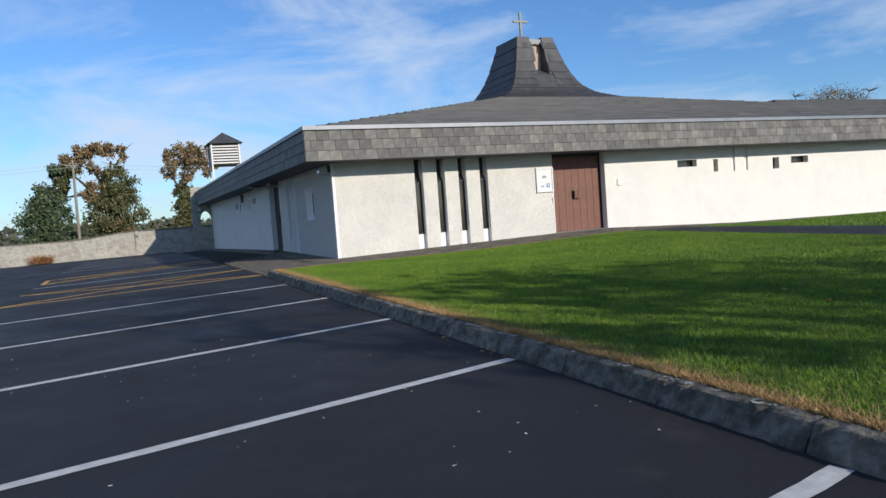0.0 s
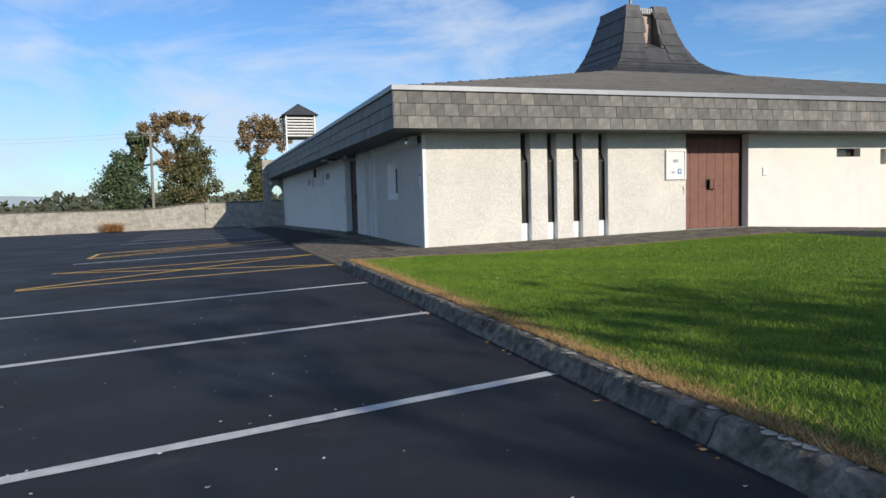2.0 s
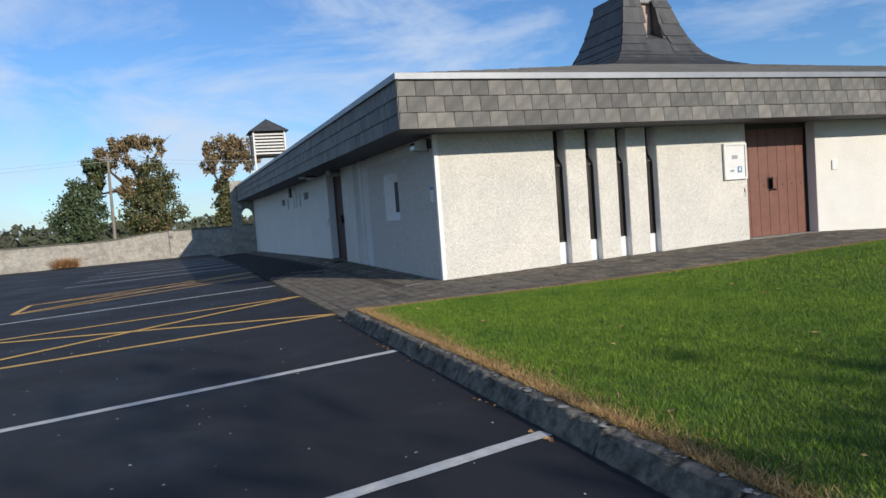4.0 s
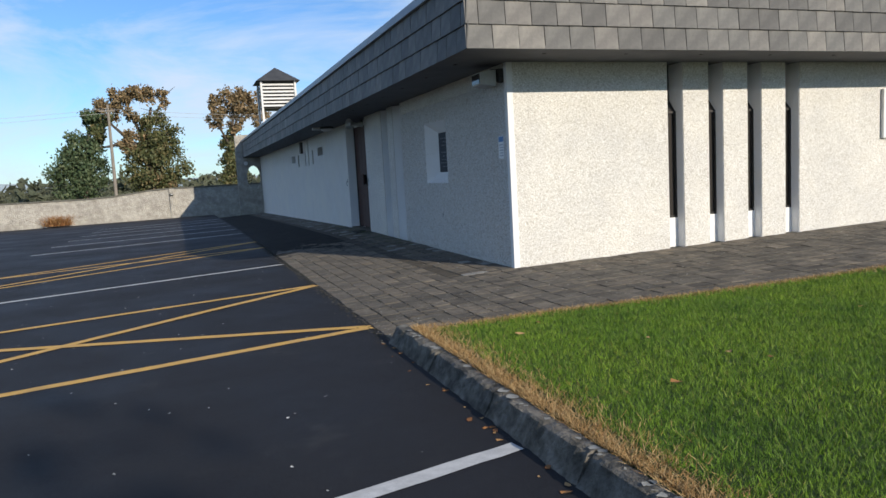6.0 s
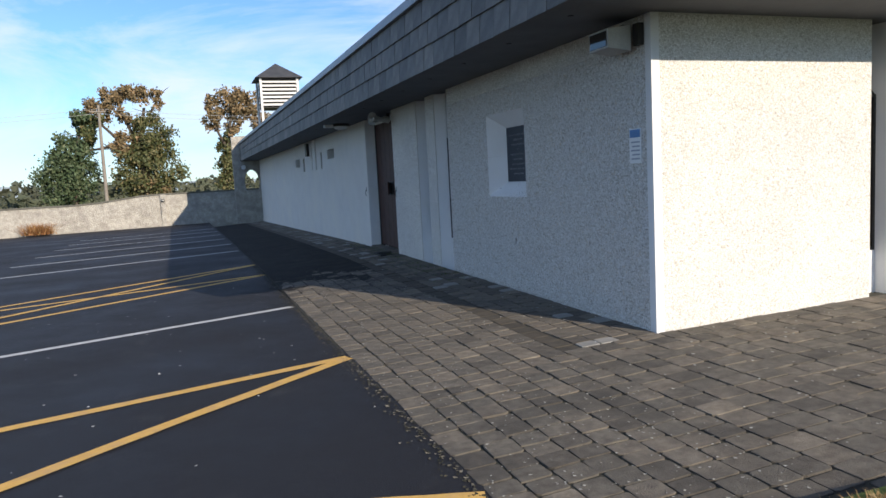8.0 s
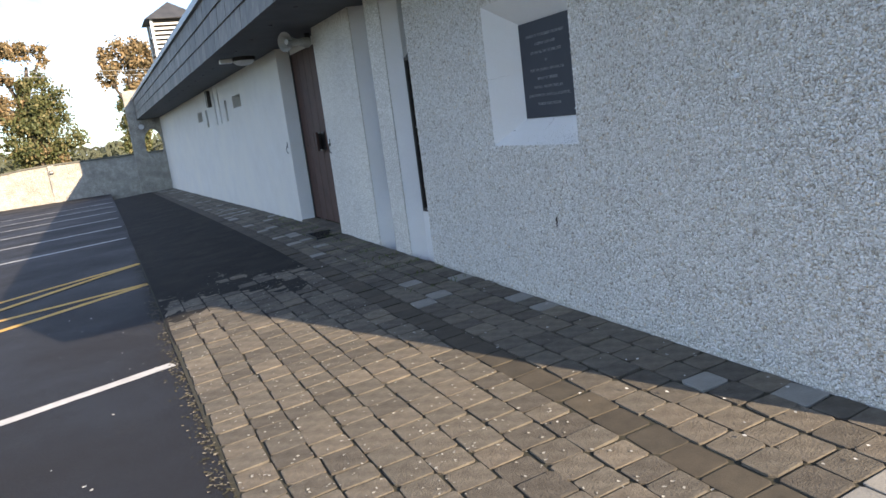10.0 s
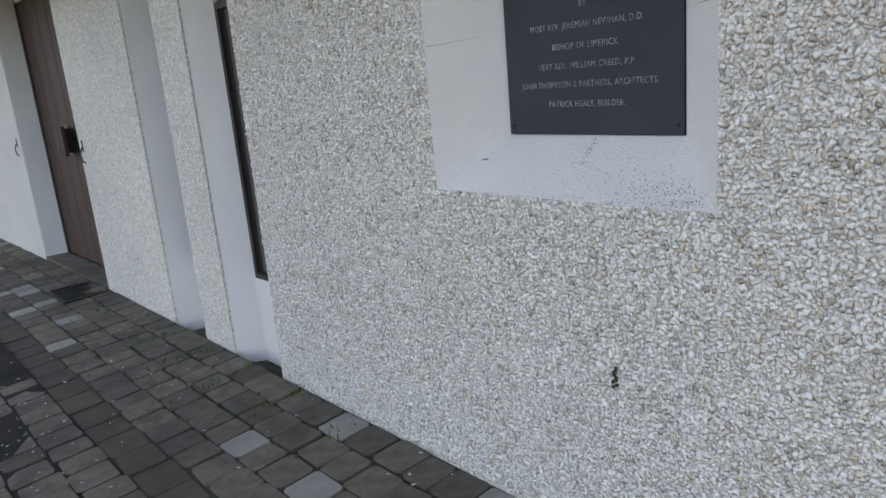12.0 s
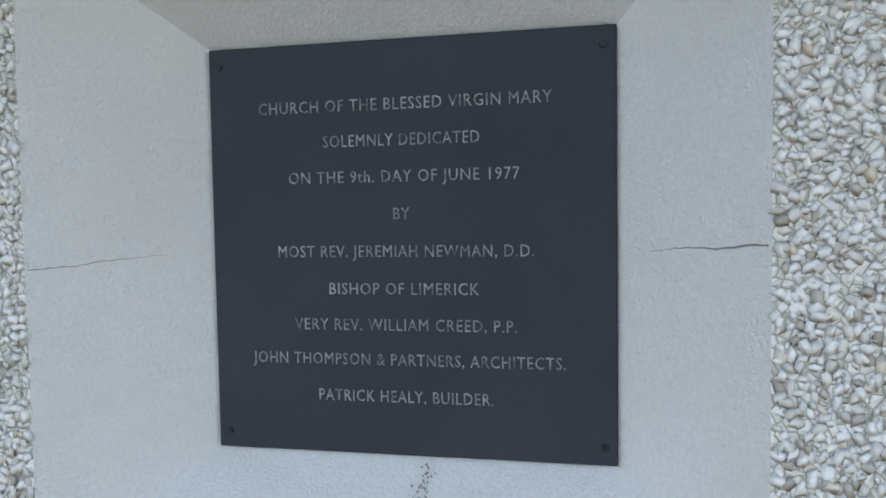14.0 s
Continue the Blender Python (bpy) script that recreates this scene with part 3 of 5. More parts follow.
fz = ground_z(7.4, 0)
d1 = tagged(new("door_front"), "closed red-brown boarded double church door with square handles", "door", kind="structure")
plank_door(d1, M["door"], FRONT_DOOR[0] + 0.05, FRONT_DOOR[1] - 0.05, fz, 2.3, 0.24, 7)
boxes("frame", M["dark"], d1, (FRONT_DOOR[0], FRONT_DOOR[0] + 0.048, 0.22, 0.31, fz - 0.1, TOP), (FRONT_DOOR[1] - 0.048, FRONT_DOOR[1], 0.22, 0.31, fz - 0.1, TOP))
boxes("head", M["dark"], d1, (FRONT_DOOR[0] + 0.05, FRONT_DOOR[1] - 0.05, 0.22, 0.31, 2.302, TOP))
boxes("threshold", M["coping"], d1, (FRONT_DOOR[0], FRONT_DOOR[1], -0.1, 0.32, fz - 0.15, fz + 0.005), bevel=0.004)
boxes("jamb", M["plaster"], d1, (FRONT_DOOR[1] - 0.006, FRONT_DOOR[1] - 0.001, 0.004, 0.219, fz - 0.1, TOP))

d2 = tagged(new("door_side"), "closed dark brown boarded side door in a white reveal", "door", kind="structure")
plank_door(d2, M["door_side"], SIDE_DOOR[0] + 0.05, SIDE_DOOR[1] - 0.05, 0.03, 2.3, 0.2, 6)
boxes("frame", M["dark"], d2, (SIDE_DOOR[0], SIDE_DOOR[0] + 0.048, 0.19, 0.26, -0.1, TOP), (SIDE_DOOR[1] - 0.048, SIDE_DOOR[1], 0.19, 0.26, -0.1, TOP))
boxes("head", M["plaster"], d2, (SIDE_DOOR[0] + 0.05, SIDE_DOOR[1] - 0.05, 0.19, 0.26, 2.302, TOP))
boxes("jamb", M["plaster"], d2, (SIDE_DOOR[1] - 0.006, SIDE_DOOR[1] - 0.001, 0.004, 0.189, -0.1, TOP))
boxes("jamb", M["plaster"], d2, (SIDE_DOOR[0] + 0.001, SIDE_DOOR[0] + 0.006, 0.004, 0.189, -0.1, TOP))
boxes("threshold", M["paver"], d2, (SIDE_DOOR[0], SIDE_DOOR[1], -0.004, 0.2, -0.2, 0.03), bevel=0.004)
d2.matrix_world = Matrix(((0, 1, 0, 0), (1, 0, 0, 0), (0, 0, 1, 0), (0, 0, 0, 1)))

# ---- eaves, fascia, roof ----
EO, EB, ET = 0.81, 2.40, 3.13
END = 29.4
bm = bmesh.new()
box(bm, -EO, END + EO, -EO, 0.33, EB, EB + 0.04)
box(bm, -EO, 0.33, 0.33, 28.3, EB, EB + 0.04)
tagged(part("eaves_soffit", bm, M["soffit"]), "dark grey boarded underside of the eaves", "soffit", kind="structure")
# small vent plugs in the soffit
for i in range(26):
    for ax in (0, 1):
        p = 0.2 + i * 1.05
        bm = bmesh.new()
        q = (p, -0.55) if ax == 0 else (-0.55, p)
        cyl(bm, (q[0], q[1], EB - 0.006), (q[0], q[1], EB + 0.002), 0.022, 0.022, 8)
        tagged(part("soffit_vent", bm, M["dark"]), "small round dark vent in the eaves soffit", "vent", "soffit vents", "structure")
bm = bmesh.new()
box(bm, -EO + 0.03, END + EO, -EO + 0.03, -EO + 0.1, EB + 0.04, ET)
box(bm, -EO + 0.03, -EO + 0.1, -EO + 0.1, 28.3, EB + 0.04, ET)
fascia = tagged(part("fascia", bm, M["dark"]), "deep slate-hung fascia round the flat eaves", "fascia", kind="structure")
bm = bmesh.new()
box(bm, -EO - 0.035, END + EO, -EO - 0.035, -EO + 0.12, ET, ET + 0.1, 0.006)
box(bm, -EO - 0.035, -EO + 0.12, -EO + 0.12, 28.3, ET, ET + 0.1, 0.006)
tagged(part("trim_eaves", bm, M["trim"]), "pale grey metal edge trim above the slates", "trim", kind="structure")

# roof: shallow hip that curves up into the lantern
CX, CY = 14.85, 14.64
PROFILE = ((15.45, 3.2), (13.2, 3.72), (10.0, 4.45), (7.0, 5.15), (4.6, 5.7), (3.4, 6.0), (2.5, 6.38), (2.02, 6.8), (1.66, 7.4), (1.4, 8.1), (1.1, 9.15))
vs, fs = [], []
SEG = 12
for r, z in PROFILE:
    for side in range(4):
        for i in range(SEG):
            u = -1 + 2 * i / SEG
            x, y = ((u, -1), (1, u), (-u, 1), (-1, -u))[side]
            vs.append((CX + x * r, CY + y * r, z))
n = 4 * SEG
for k in range(len(PROFILE) - 1):
    for i in range(n):
        if PROFILE[k][1] > 7.3 and 4 <= i < 8:
            continue
        fs.append((k * n + i, k * n + (i + 1) % n, (k + 1) * n + (i + 1) % n, (k + 1) * n + i))
roof = tagged(sheet("roof", vs, fs, M["roof"]), "low dark slate roof sweeping up to a lantern", "roof", kind="structure")
# slate courses on the two visible slopes
rp = [(r, z) for r, z in PROFILE]
bm_v, bm_f = [], []
rnd = random.Random(5)


def prof_z(r):
    return float(np.interp(-r, [-a for a, _ in rp], [c for _, c in rp]))


r = 15.3
while r > 1.2:
    step = 0.42 if r > 5 else 0.2
    r2 = max(1.09, r - step)
    wide = 0.75 if r > 5 else 0.28
    cnt = max(4, int(2 * r / wide))
    for side in (0, 3):
        for i in range(cnt):
            u0, u1 = -1 + 2 * i / cnt, -1 + 2 * (i + 1) / cnt
            if side == 0 and r < 2.04 and max(abs(u0), abs(u1)) < 0.4:
                continue
            lift = 0.03 + rnd.uniform(0, 0.012)
            base = len(bm_v)
            for rr, uu, dz in ((r, u0, lift), (r, u1, lift), (r2, u1, 0.006), (r2, u0, 0.006), (r, u0, 0), (r, u1, 0)):
                uu = uu * 0.998
                x, y = ((uu, -1), (1, uu), (-uu, 1), (-1, -uu))[side]
                out = dz if rr < 4 else 0
                bm_v.append((CX + x * rr + (out * x if abs(x) == 1 else 0), CY + y * rr + (out * y if abs(y) == 1 else 0), prof_z(rr) + (dz if rr >= 4 else 0)))
            bm_f += [(base, base + 1, base + 2, base + 3), (base + 4, base + 5, base + 1, base)]
    r = r2
tagged(sheet("roof_slates", bm_v, bm_f, M["roof"], roof), kind="stuff")
# lantern head: two horns with a notch between, pale panel and grille, cross on top
lantern = tagged(new("roof_lantern"), "slate-clad lantern with notched top, pale panel and cross", "lantern")
lantern.location = (CX, CY, 9.1)
for sx in (-1, 1):
    bm = bmesh.new()
    x0, x1 = sorted((sx * 0.36, sx * 1.11))
    prism(bm, [(x0, -1.11, 0.0), (x1, -1.11, 0.0), (x1 - 0.06 * (x1 > 0), -1.06, 0.3), (x0 + 0.06 * (x0 < -1), -1.06, 0.3)], (0, 2.2, 0))
    part("horn", bm, M["roof"], lantern)
    bm = bmesh.new()
    xa = sx * 0.38
    prism(bm, [(xa, -1.12, 0.04), (xa, -1.4, -1.0), (xa, -1.62, -1.66), (xa, -0.8, -1.66), (xa, -0.8, 0.04)], (sx * 0.2, 0, 0))
    part("cheek", bm, M["roof"], lantern)
boxes("panel", M["copper"], lantern, (-0.38, 0.38, -0.85, -0.78, -1.7, 0.02))
bm = bmesh.new()
prism(bm, [(-0.38, -1.66, -1.7), (-0.38, -0.86, -1.3), (-0.38, -0.86, -1.7)], (0.76, 0, 0))
part("notch_floor", bm, M["roof"], lantern)
boxes("lintel", M["coping"], lantern, (-0.355, 0.355, -1.0, -0.7, -0.06, 0.2))
for i in range(6):
    boxes("louvre", M["trim"], lantern, (-0.34 + i * 0.12, -0.28 + i * 0.12, -1.03, -1.001, -0.04, 0.18))
cross = tagged(new("roof_cross"), "slim stone-grey cross on top of the lantern", "cross")
cross.location = (CX - 0.6, CY - 0.7, 9.4)
boxes("upright", M["coping"], cross, (-0.05, 0.05, -0.05, 0.05, 0, 1.3), bevel=0.01)
boxes("crossbar", M["coping"], cross, (-0.42, -0.05, -0.045, 0.045, 0.78, 0.88), (0.05, 0.42, -0.045, 0.045, 0.78, 0.88), bevel=0.01)
# higher roof ridge of a rear wing
bm = bmesh.new()
prism(bm, [(31.5, 9, 3.2), (31.5, 19, 3.2), (31.5, 14, 5.9)], (16, 0, 0))
prism(bm, [(31.3, 13.4, 5.5), (31.3, 14.6, 5.5), (31.3, 14.6, 6.15), (31.3, 13.4, 6.15)], (16.4, 0, 0))
tagged(part("roof_rear_wing", bm, M["roof"]), "dark slate roof of a rear wing", "roof", kind="structure")

# ---- arched end wall, belfry, boundary wall ----
bm = bmesh.new()
Y0, YT = 28.3, 0.32
ring = []
acx, acz, aw, ah = -0.36, 1.42, 0.33, 0.58
arch = [(acx + aw * math.cos(t), acz + ah * math.sin(t)) for t in np.linspace(0, 2 * math.pi, 33)[:-1]]
outer = []
for x, z in arch:
    dx, dz = x - acx, z - acz
    k = min((0.78 if dx < 0 else 0.36) / max(abs(dx), 1e-6), (2.08 if dz > 0 else 2.1) / max(abs(dz), 1e-6))
    outer.append((acx + dx * k, acz + dz * k))
for y, rev in ((Y0, False), (Y0 + YT, True)):
    a = [bm.verts.new((x, y, z)) for x, z in arch]
    o = [bm.verts.new((x, y, z)) for x, z in outer]
    ring.append((a, o))
    for i in range(32):
        j = (i + 1) % 32
        bm.faces.new((a[i], a[j], o[j], o[i]))
for i in range(32):
    j = (i + 1) % 32
    bm.faces.new((ring[0][0][i], ring[0][0][j], ring[1][0][j], ring[1][0][i]))
    bm.faces.new((ring[0][1][i], ring[0][1][j], ring[1][1][j], ring[1][1][i]))
tagged(part("wall_arch", bm, M["boundary"]), "rendered end wall pierced by an oval opening", "wall", kind="structure")

belfry = tagged(new("belfry"), "white timber belfry with louvred sides and slate cap", "belfry")
belfry.location = (0.55, 30.7, -0.4)
BW = 1.85
for x in (0, BW - 0.1):
    for y in (0, BW - 0.1):
        boxes("post", M["timber_white"], belfry, (x, x + 0.1, y, y + 0.1, 0, 6.8))
for k in range(7):
    z = 5.48 + k * 0.18
    for s in range(4):
        bm = bmesh.new()
        prism(bm, [(0.11, 0.0, z), (0.11, 0.015, z + 0.015), (0.11, 0.11, z + 0.105), (0.11, 0.095, z + 0.105)], (BW - 0.22, 0, 0))
        bmesh.ops.transform(bm, matrix=Matrix.Translation((BW / 2, BW / 2, 0)) @ Matrix.Rotation(s * math.pi / 2, 4, "Z") @ Matrix.Translation((-BW / 2, -BW / 2, 0)), verts=bm.verts)
        part("louvre", bm, M["timber_white"], belfry)
boxes("backing", M["dark"], belfry, (0.14, BW - 0.14, 0.14, BW - 0.14, 5.4, 6.78))
bm = bmesh.new()
tip = bm.verts.new((BW / 2, BW / 2, 7.62))
base = [bm.verts.new(p) for p in ((-0.2, -0.2, 6.8), (BW + 0.2, -0.2, 6.8), (BW + 0.2, BW + 0.2, 6.8), (-0.2, BW + 0.2, 6.8))]
bm.faces.new(base)
for i in range(4):
    bm.faces.new((base[i], base[(i + 1) % 4], tip))
part("cap", bm, M["roof"], belfry, "pyramid slate cap")

# boundary wall with a wave in its top
BY = 33.8


def wave_top(x):
    return lerp_table(x, ((-40, 0.72), (-8.4, 0.74), (-7.2, 0.8), (-6.2, 0.92), (-5.4, 1.02), (-4.6, 1.06), (3, 1.1)))


xs = np.linspace(-30, 3, 120)
vs, fs, vc, fc = [], [], [], []
for x in xs:
    t = wave_top(x)
    for y, z in ((BY, -0.8), (BY, t), (BY + 0.22, t), (BY + 0.22, -0.8)):
        vs.append((x, y, z))
    for y, z in ((BY - 0.05, t), (BY - 0.05, t + 0.07), (BY + 0.27, t + 0.07), (BY + 0.27, t)):
        vc.append((x, y, z))
for i in range(len(xs) - 1):
    for k in range(4):
        q = (i * 4 + k, i * 4 + (k + 1) % 4, (i + 1) * 4 + (k + 1) % 4, (i + 1) * 4 + k)
        fs.append(q)
        fc.append(q)
bwall = tagged(sheet("boundary_wall", vs, fs, M["boundary"]), "rendered boundary wall with a waved top", "wall", kind="structure")
sheet("coping", vc, fc, M["mossy_coping"], bwall)
boxes("plinth", M["boundary"], bwall, (-30, -4.42, BY - 0.06, BY - 0.001, -0.8, -0.08), (-4.18, -1.1, BY - 0.06, BY - 0.001, -0.8, -0.08))
boxes("pier", M["boundary"], bwall, (-4.42, -4.18, BY - 0.1, BY - 0.001, -0.8, 1.08), bevel=0.01)


def fast_mesh(name, verts, faces, material, parent=None):
    """verts: (n, 3) array; faces: (m, k) array."""
    me = bpy.data.meshes.new(name)
    m_, k = faces.shape
    me.vertices.add(len(verts))
    me.vertices.foreach_set("co", verts.astype(np.float32).ravel())
    me.loops.add(m_ * k)
    me.loops.foreach_set("vertex_index", faces.astype(np.int32).ravel())
    me.polygons.add(m_)
    me.polygons.foreach_set("loop_start", np.arange(0, m_ * k, k, dtype=np.int32))
    me.update(calc_edges=True)
    me.validate()
    me.materials.append(material)
    ob = new(name, me)
    if parent:
        ob.parent = parent
    return ob


M["gravel"] = leafy("edge_gravel", [(0.0, (0.03, 0.03, 0.018)), (0.6, (0.08, 0.072, 0.05)), (1.0, (0.2, 0.18, 0.14))], 0.95)

# ---- fittings on the church ----
nb = tagged(new("notice_board"), "white-framed glazed notice board beside the front door", "notice board")
nb.location = (5.94, -0.05, 1.32)
boxes("frame", M["white_plastic"], nb, (0, 0.56, 0, 0.046, 0, 0.04), (0, 0.56, 0, 0.046, 0.66, 0.7), (0, 0.04, 0, 0.046, 0.04, 0.66), (0.52, 0.56, 0, 0.046, 0.04, 0.66), bevel=0.004)
nb_board = boxes("board", M["white_plastic"], nb, (0.04, 0.52, 0.018, 0.046, 0.04, 0.66))
for x0, x1, z0, z1, mm in ((0.2, 0.34, 0.4, 0.47, "bar_grey"), (0.15, 0.24, 0.15, 0.19, "bar_grey"), (0.33, 0.43, 0.13, 0.25, "bar_blue"), (0.36, 0.4, 0.16, 0.23, "white_plastic")):
    boxes("notice", M[mm], nb_board, (x0, x1, 0.012 if mm != "white_plastic" else 0.009, 0.017, z0, z1))

sw = tagged(boxes("switch_box", M["white_plastic"], None, (8.78, 8.92, -0.03, 0.002, 1.38, 1.58), bevel=0.008), "small white plastic box on the front wall", "box")
for along, a in (("x", 6.45), ("y", 6.82), ("y", 8.86)):
    bm = bmesh.new()
    pts = [(0, 0, 0.0), (0, -0.035, 0.02), (0, -0.04, 0.08), (0, -0.02, 0.13), (0, 0, 0.14)]
    for p, q in zip(pts, pts[1:]):
        cyl(bm, p, q, 0.008, 0.008, 6)
    box(bm, -0.02, 0.02, -0.008, 0.001, 0.1, 0.2)
    bmesh.ops.scale(bm, vec=(0.6, 0.6, 0.8), verts=bm.verts)
    h = part("door_hook", bm, M["iron"])
    h.matrix_world = pose(a, 0, 0.98) if along == "x" else pose(0, a, 0.98, 0, 0, -90)
    tagged(h, "small iron door hook fixed to the wall", "hook", "door hooks")

# small notice with text bars on the side wall near the corner
sg = tagged(new("wall_sign"), "small white and blue notice sign on pebbledash", "sign")
sg.location = (-0.012, 0.13, 1.3)
plate = boxes("plate", M["white_plastic"], sg, (0, 0.012, 0, 0.15, 0, 0.27), bevel=0.002)
boxes("band", M["bar_blue"], plate, (-0.0015, -0.0002, 0.01, 0.14, 0.2, 0.26))
for i in range(5):
    boxes("text_bar", M["bar_grey"], plate, (-0.0015, -0.0002, 0.015, 0.125 - 0.012 * (i % 2), 0.03 + i * 0.032, 0.042 + i * 0.032))

# floodlight under the eaves at the corner
fl = tagged(new("floodlight"), "boxy grey floodlight under the corner eaves", "light")
fl.location = (-0.0, 0.28, 2.24)
bm = bmesh.new()
prism(bm, [(-0.26, -0.12, -0.07), (-0.26, -0.12, 0.07), (-0.06, -0.12, 0.1), (-0.06, -0.12, -0.09)], (0, 0.26, 0))
part("housing", bm, M["grey_plastic"], fl)
boxes("lens", M["glass"], fl, (-0.268, -0.2605, -0.1, 0.12, -0.055, 0.055))
boxes("bracket", M["iron"], fl, (-0.06, 0.001, -0.02, 0.04, -0.03, 0.12))
boxes("junction", M["dark"], fl, (-0.05, 0.001, -0.2, -0.13, -0.06, 0.1))

# horn loudspeaker over the side door
hs = tagged(new("horn_loudspeaker"), "pale grey horn loudspeaker over the side door", "loudspeaker")
hs.location = (-0.12, 6.95, 2.26)
bm = bmesh.new()
prof = ((0.0, 0.035), (0.1, 0.04), (0.18, 0.06), (0.24, 0.095), (0.26, 0.11))
for (d0, r0), (d1_, r1) in zip(prof, prof[1:]):
    cyl(bm, (-d0 * 0.85, -d0 * 0.5, 0), (-d1_ * 0.85, -d1_ * 0.5, 0), r0, r1, 18, False)
part("bell", bm, M["grey_plastic"], hs)
bm = bmesh.new()
cyl(bm, (0.09, 0.05, 0), (0, 0, 0), 0.06, 0.045, 16)
cyl(bm, (-0.03, -0.018, 0), (-0.2, -0.118, 0), 0.022, 0.03, 12)
part("driver", bm, M["grey_plastic"], hs)
boxes("bracket", M["iron"], hs, (0.06, 0.121, 0.02, 0.06, -0.02, 0.1))

# bulkhead lamp under the soffit
bl = tagged(new("bulkhead_lamp"), "white bulkhead lamp under the eaves", "lamp")
bl.location = (-0.3, 9.4, 2.4)
bm = bmesh.new()
cyl(bm, (0, 0, -0.05), (0, 0, 0), 0.17, 0.17, 20)
part("base", bm, M["dark"], bl)
bm = bmesh.new()
bmesh.ops.create_uvsphere(bm, u_segments=20, v_segments=8, radius=0.15)
bmesh.ops.scale(bm, vec=(1, 1, 0.45), verts=bm.verts)
bmesh.ops.translate(bm, vec=(0, 0, -0.05), verts=bm.verts)
part("diffuser", bm, M["white_plastic"], bl)
boxes("arm", M["white_plastic"], bl, (-0.34, -0.16, -0.05, 0.05, -0.07, -0.01), bevel=0.01)

al = tagged(boxes("alarm_box", M["dark"], None, (-0.08, 0.001, 15.0, 15.25, 2.0, 2.35), bevel=0.01), "dark alarm box high on the wall", "box")
for y, lab in ((26.9, "small lamp under the end eaves"),):
    bm = bmesh.new()
    cyl(bm, (-0.7, 28.24, 2.12), (-0.7, 28.3, 2.12), 0.09, 0.1, 14)
    tagged(part("wall_lamp", bm, M["white_plastic"]), "round white wall lamp beside the oval opening", "lamp")
bm = bmesh.new()
box(bm, -4.37, -4.23, BY - 0.2, BY - 0.1, 0.72, 0.86, 0.01)
pl = part("pier_light", bm, M["iron"])
tagged(pl, "dark box light with a pale lens on the wall pier", "lamp")
boxes("lens", M["litter"], pl, (-4.355, -4.245, BY - 0.206, BY - 0.2005, 0.76, 0.83))

# foot mat / drain grating by the side door
dg = tagged(new("drain_grating"), "dark metal foot grating set in the paving", "grating")
dg.location = (-0.34, 6.8, ground_z(-0.2, 7.0))
dg.scale = (0.8, 1, 1)
boxes("rim", M["iron"], dg, (0, 0.4, 0, 0.02, -0.02, 0.012), (0, 0.4, 0.46, 0.48, -0.02, 0.012), (0, 0.02, 0.02, 0.46, -0.02, 0.012), (0.38, 0.4, 0.02, 0.46, -0.02, 0.012))
for i in range(13):
    boxes("bar", M["iron"], dg, (0.02, 0.38, 0.04 + i * 0.033, 0.05 + i * 0.033, -0.02, 0.008))

# low stain of moss on the plaque wall
bm = bmesh.new()
for i in range(9):
    a = random.Random(i).uniform(-0.007, 0.007)
    box(bm, -0.009, -0.004, 2.38 + a - 0.003, 2.38 + a + 0.004, 0.515 + i * 0.007, 0.522 + i * 0.007)
tagged(part("wall_stain", bm, M["joint"]), "small dark moss stain on the pebbledash", "stain", kind="structure")

bm = bmesh.new()
box(bm, 0.07, 0.085, 2.887, 2.896, 1.108, 1.111)
box(bm, 0.069, 0.08, 2.894, 2.9, 1.107, 1.109)
tagged(part("plaster_chip", bm, M["crack"]), "small brown chip in the plaster surround", "stain", kind="structure")

# ---- kerb ----
kerb = tagged(new("kerb"), "weathered concrete kerb with lichen along the lawn", "kerb", kind="structure")
rnd = random.Random(3)
y = -2.4
while y > -24:
    L = 0.915
    bm = bmesh.new()
    prof = [(-2.245, -0.2), (-2.238, -0.095), (-2.212, -0.05), (-2.19, -0.005), (-2.178, 0.024), (-2.16, 0.033), (-2.105, 0.036), (-2.095, 0.028), (-2.095, -0.2)]
    n = 22
    rows = []
    chip = [rnd.random() < 0.2 for _ in range(n + 1)]
    for i in range(n + 1):
        yy = y - 0.006 - (L - 0.012) * i / n
        rows.append([bm.verts.new((px + rnd.uniform(-0.006, 0.006) + (0.012 if chip[i] and 2 < j < 6 else 0), yy, pz + rnd.uniform(-0.005, 0.005) - (0.01 if chip[i] and 2 < j < 6 else 0))) for j, (px, pz) in enumerate(prof)])
    for r0, r1 in zip(rows, rows[1:]):
        for a, c, d, e in zip(r0, r0[1:], r1[1:], r1):
            bm.faces.new((a, c, d, e))
    bm.faces.new(rows[0])
    bm.faces.new(rows[-1][::-1])
    part("kerb_stone", bm, M["concrete"], kerb)
    y -= L
# lichen spots on the kerb top
bm = bmesh.new()
for i in range(170):
    yy, xx, r = rnd.uniform(-15, -2.5), rnd.uniform(-2.155, -2.11), rnd.choice((0.006, 0.01, 0.014, 0.02, 0.034))
    bmesh.ops.create_circle(bm, cap_ends=True, segments=9, radius=r, matrix=pose(xx, yy, 0.0365, 0, 0, rnd.uniform(0, 90)))
for v in bm.verts:
    v.co.x += rnd.uniform(-0.005, 0.005)
    v.co.y += rnd.uniform(-0.008, 0.008)
tagged(part("lichen", bm, M["lichen"], kerb), "pale lichen spots", kind="stuff")
tagged(grid("garden_path", 7.0, 8.9, 4, -30, -2.7, 40, lambda x, y: lawn_z(x, y) + 0.006, M["tarmac"]), "dark path across the lawn to the front door", "path", kind="structure")


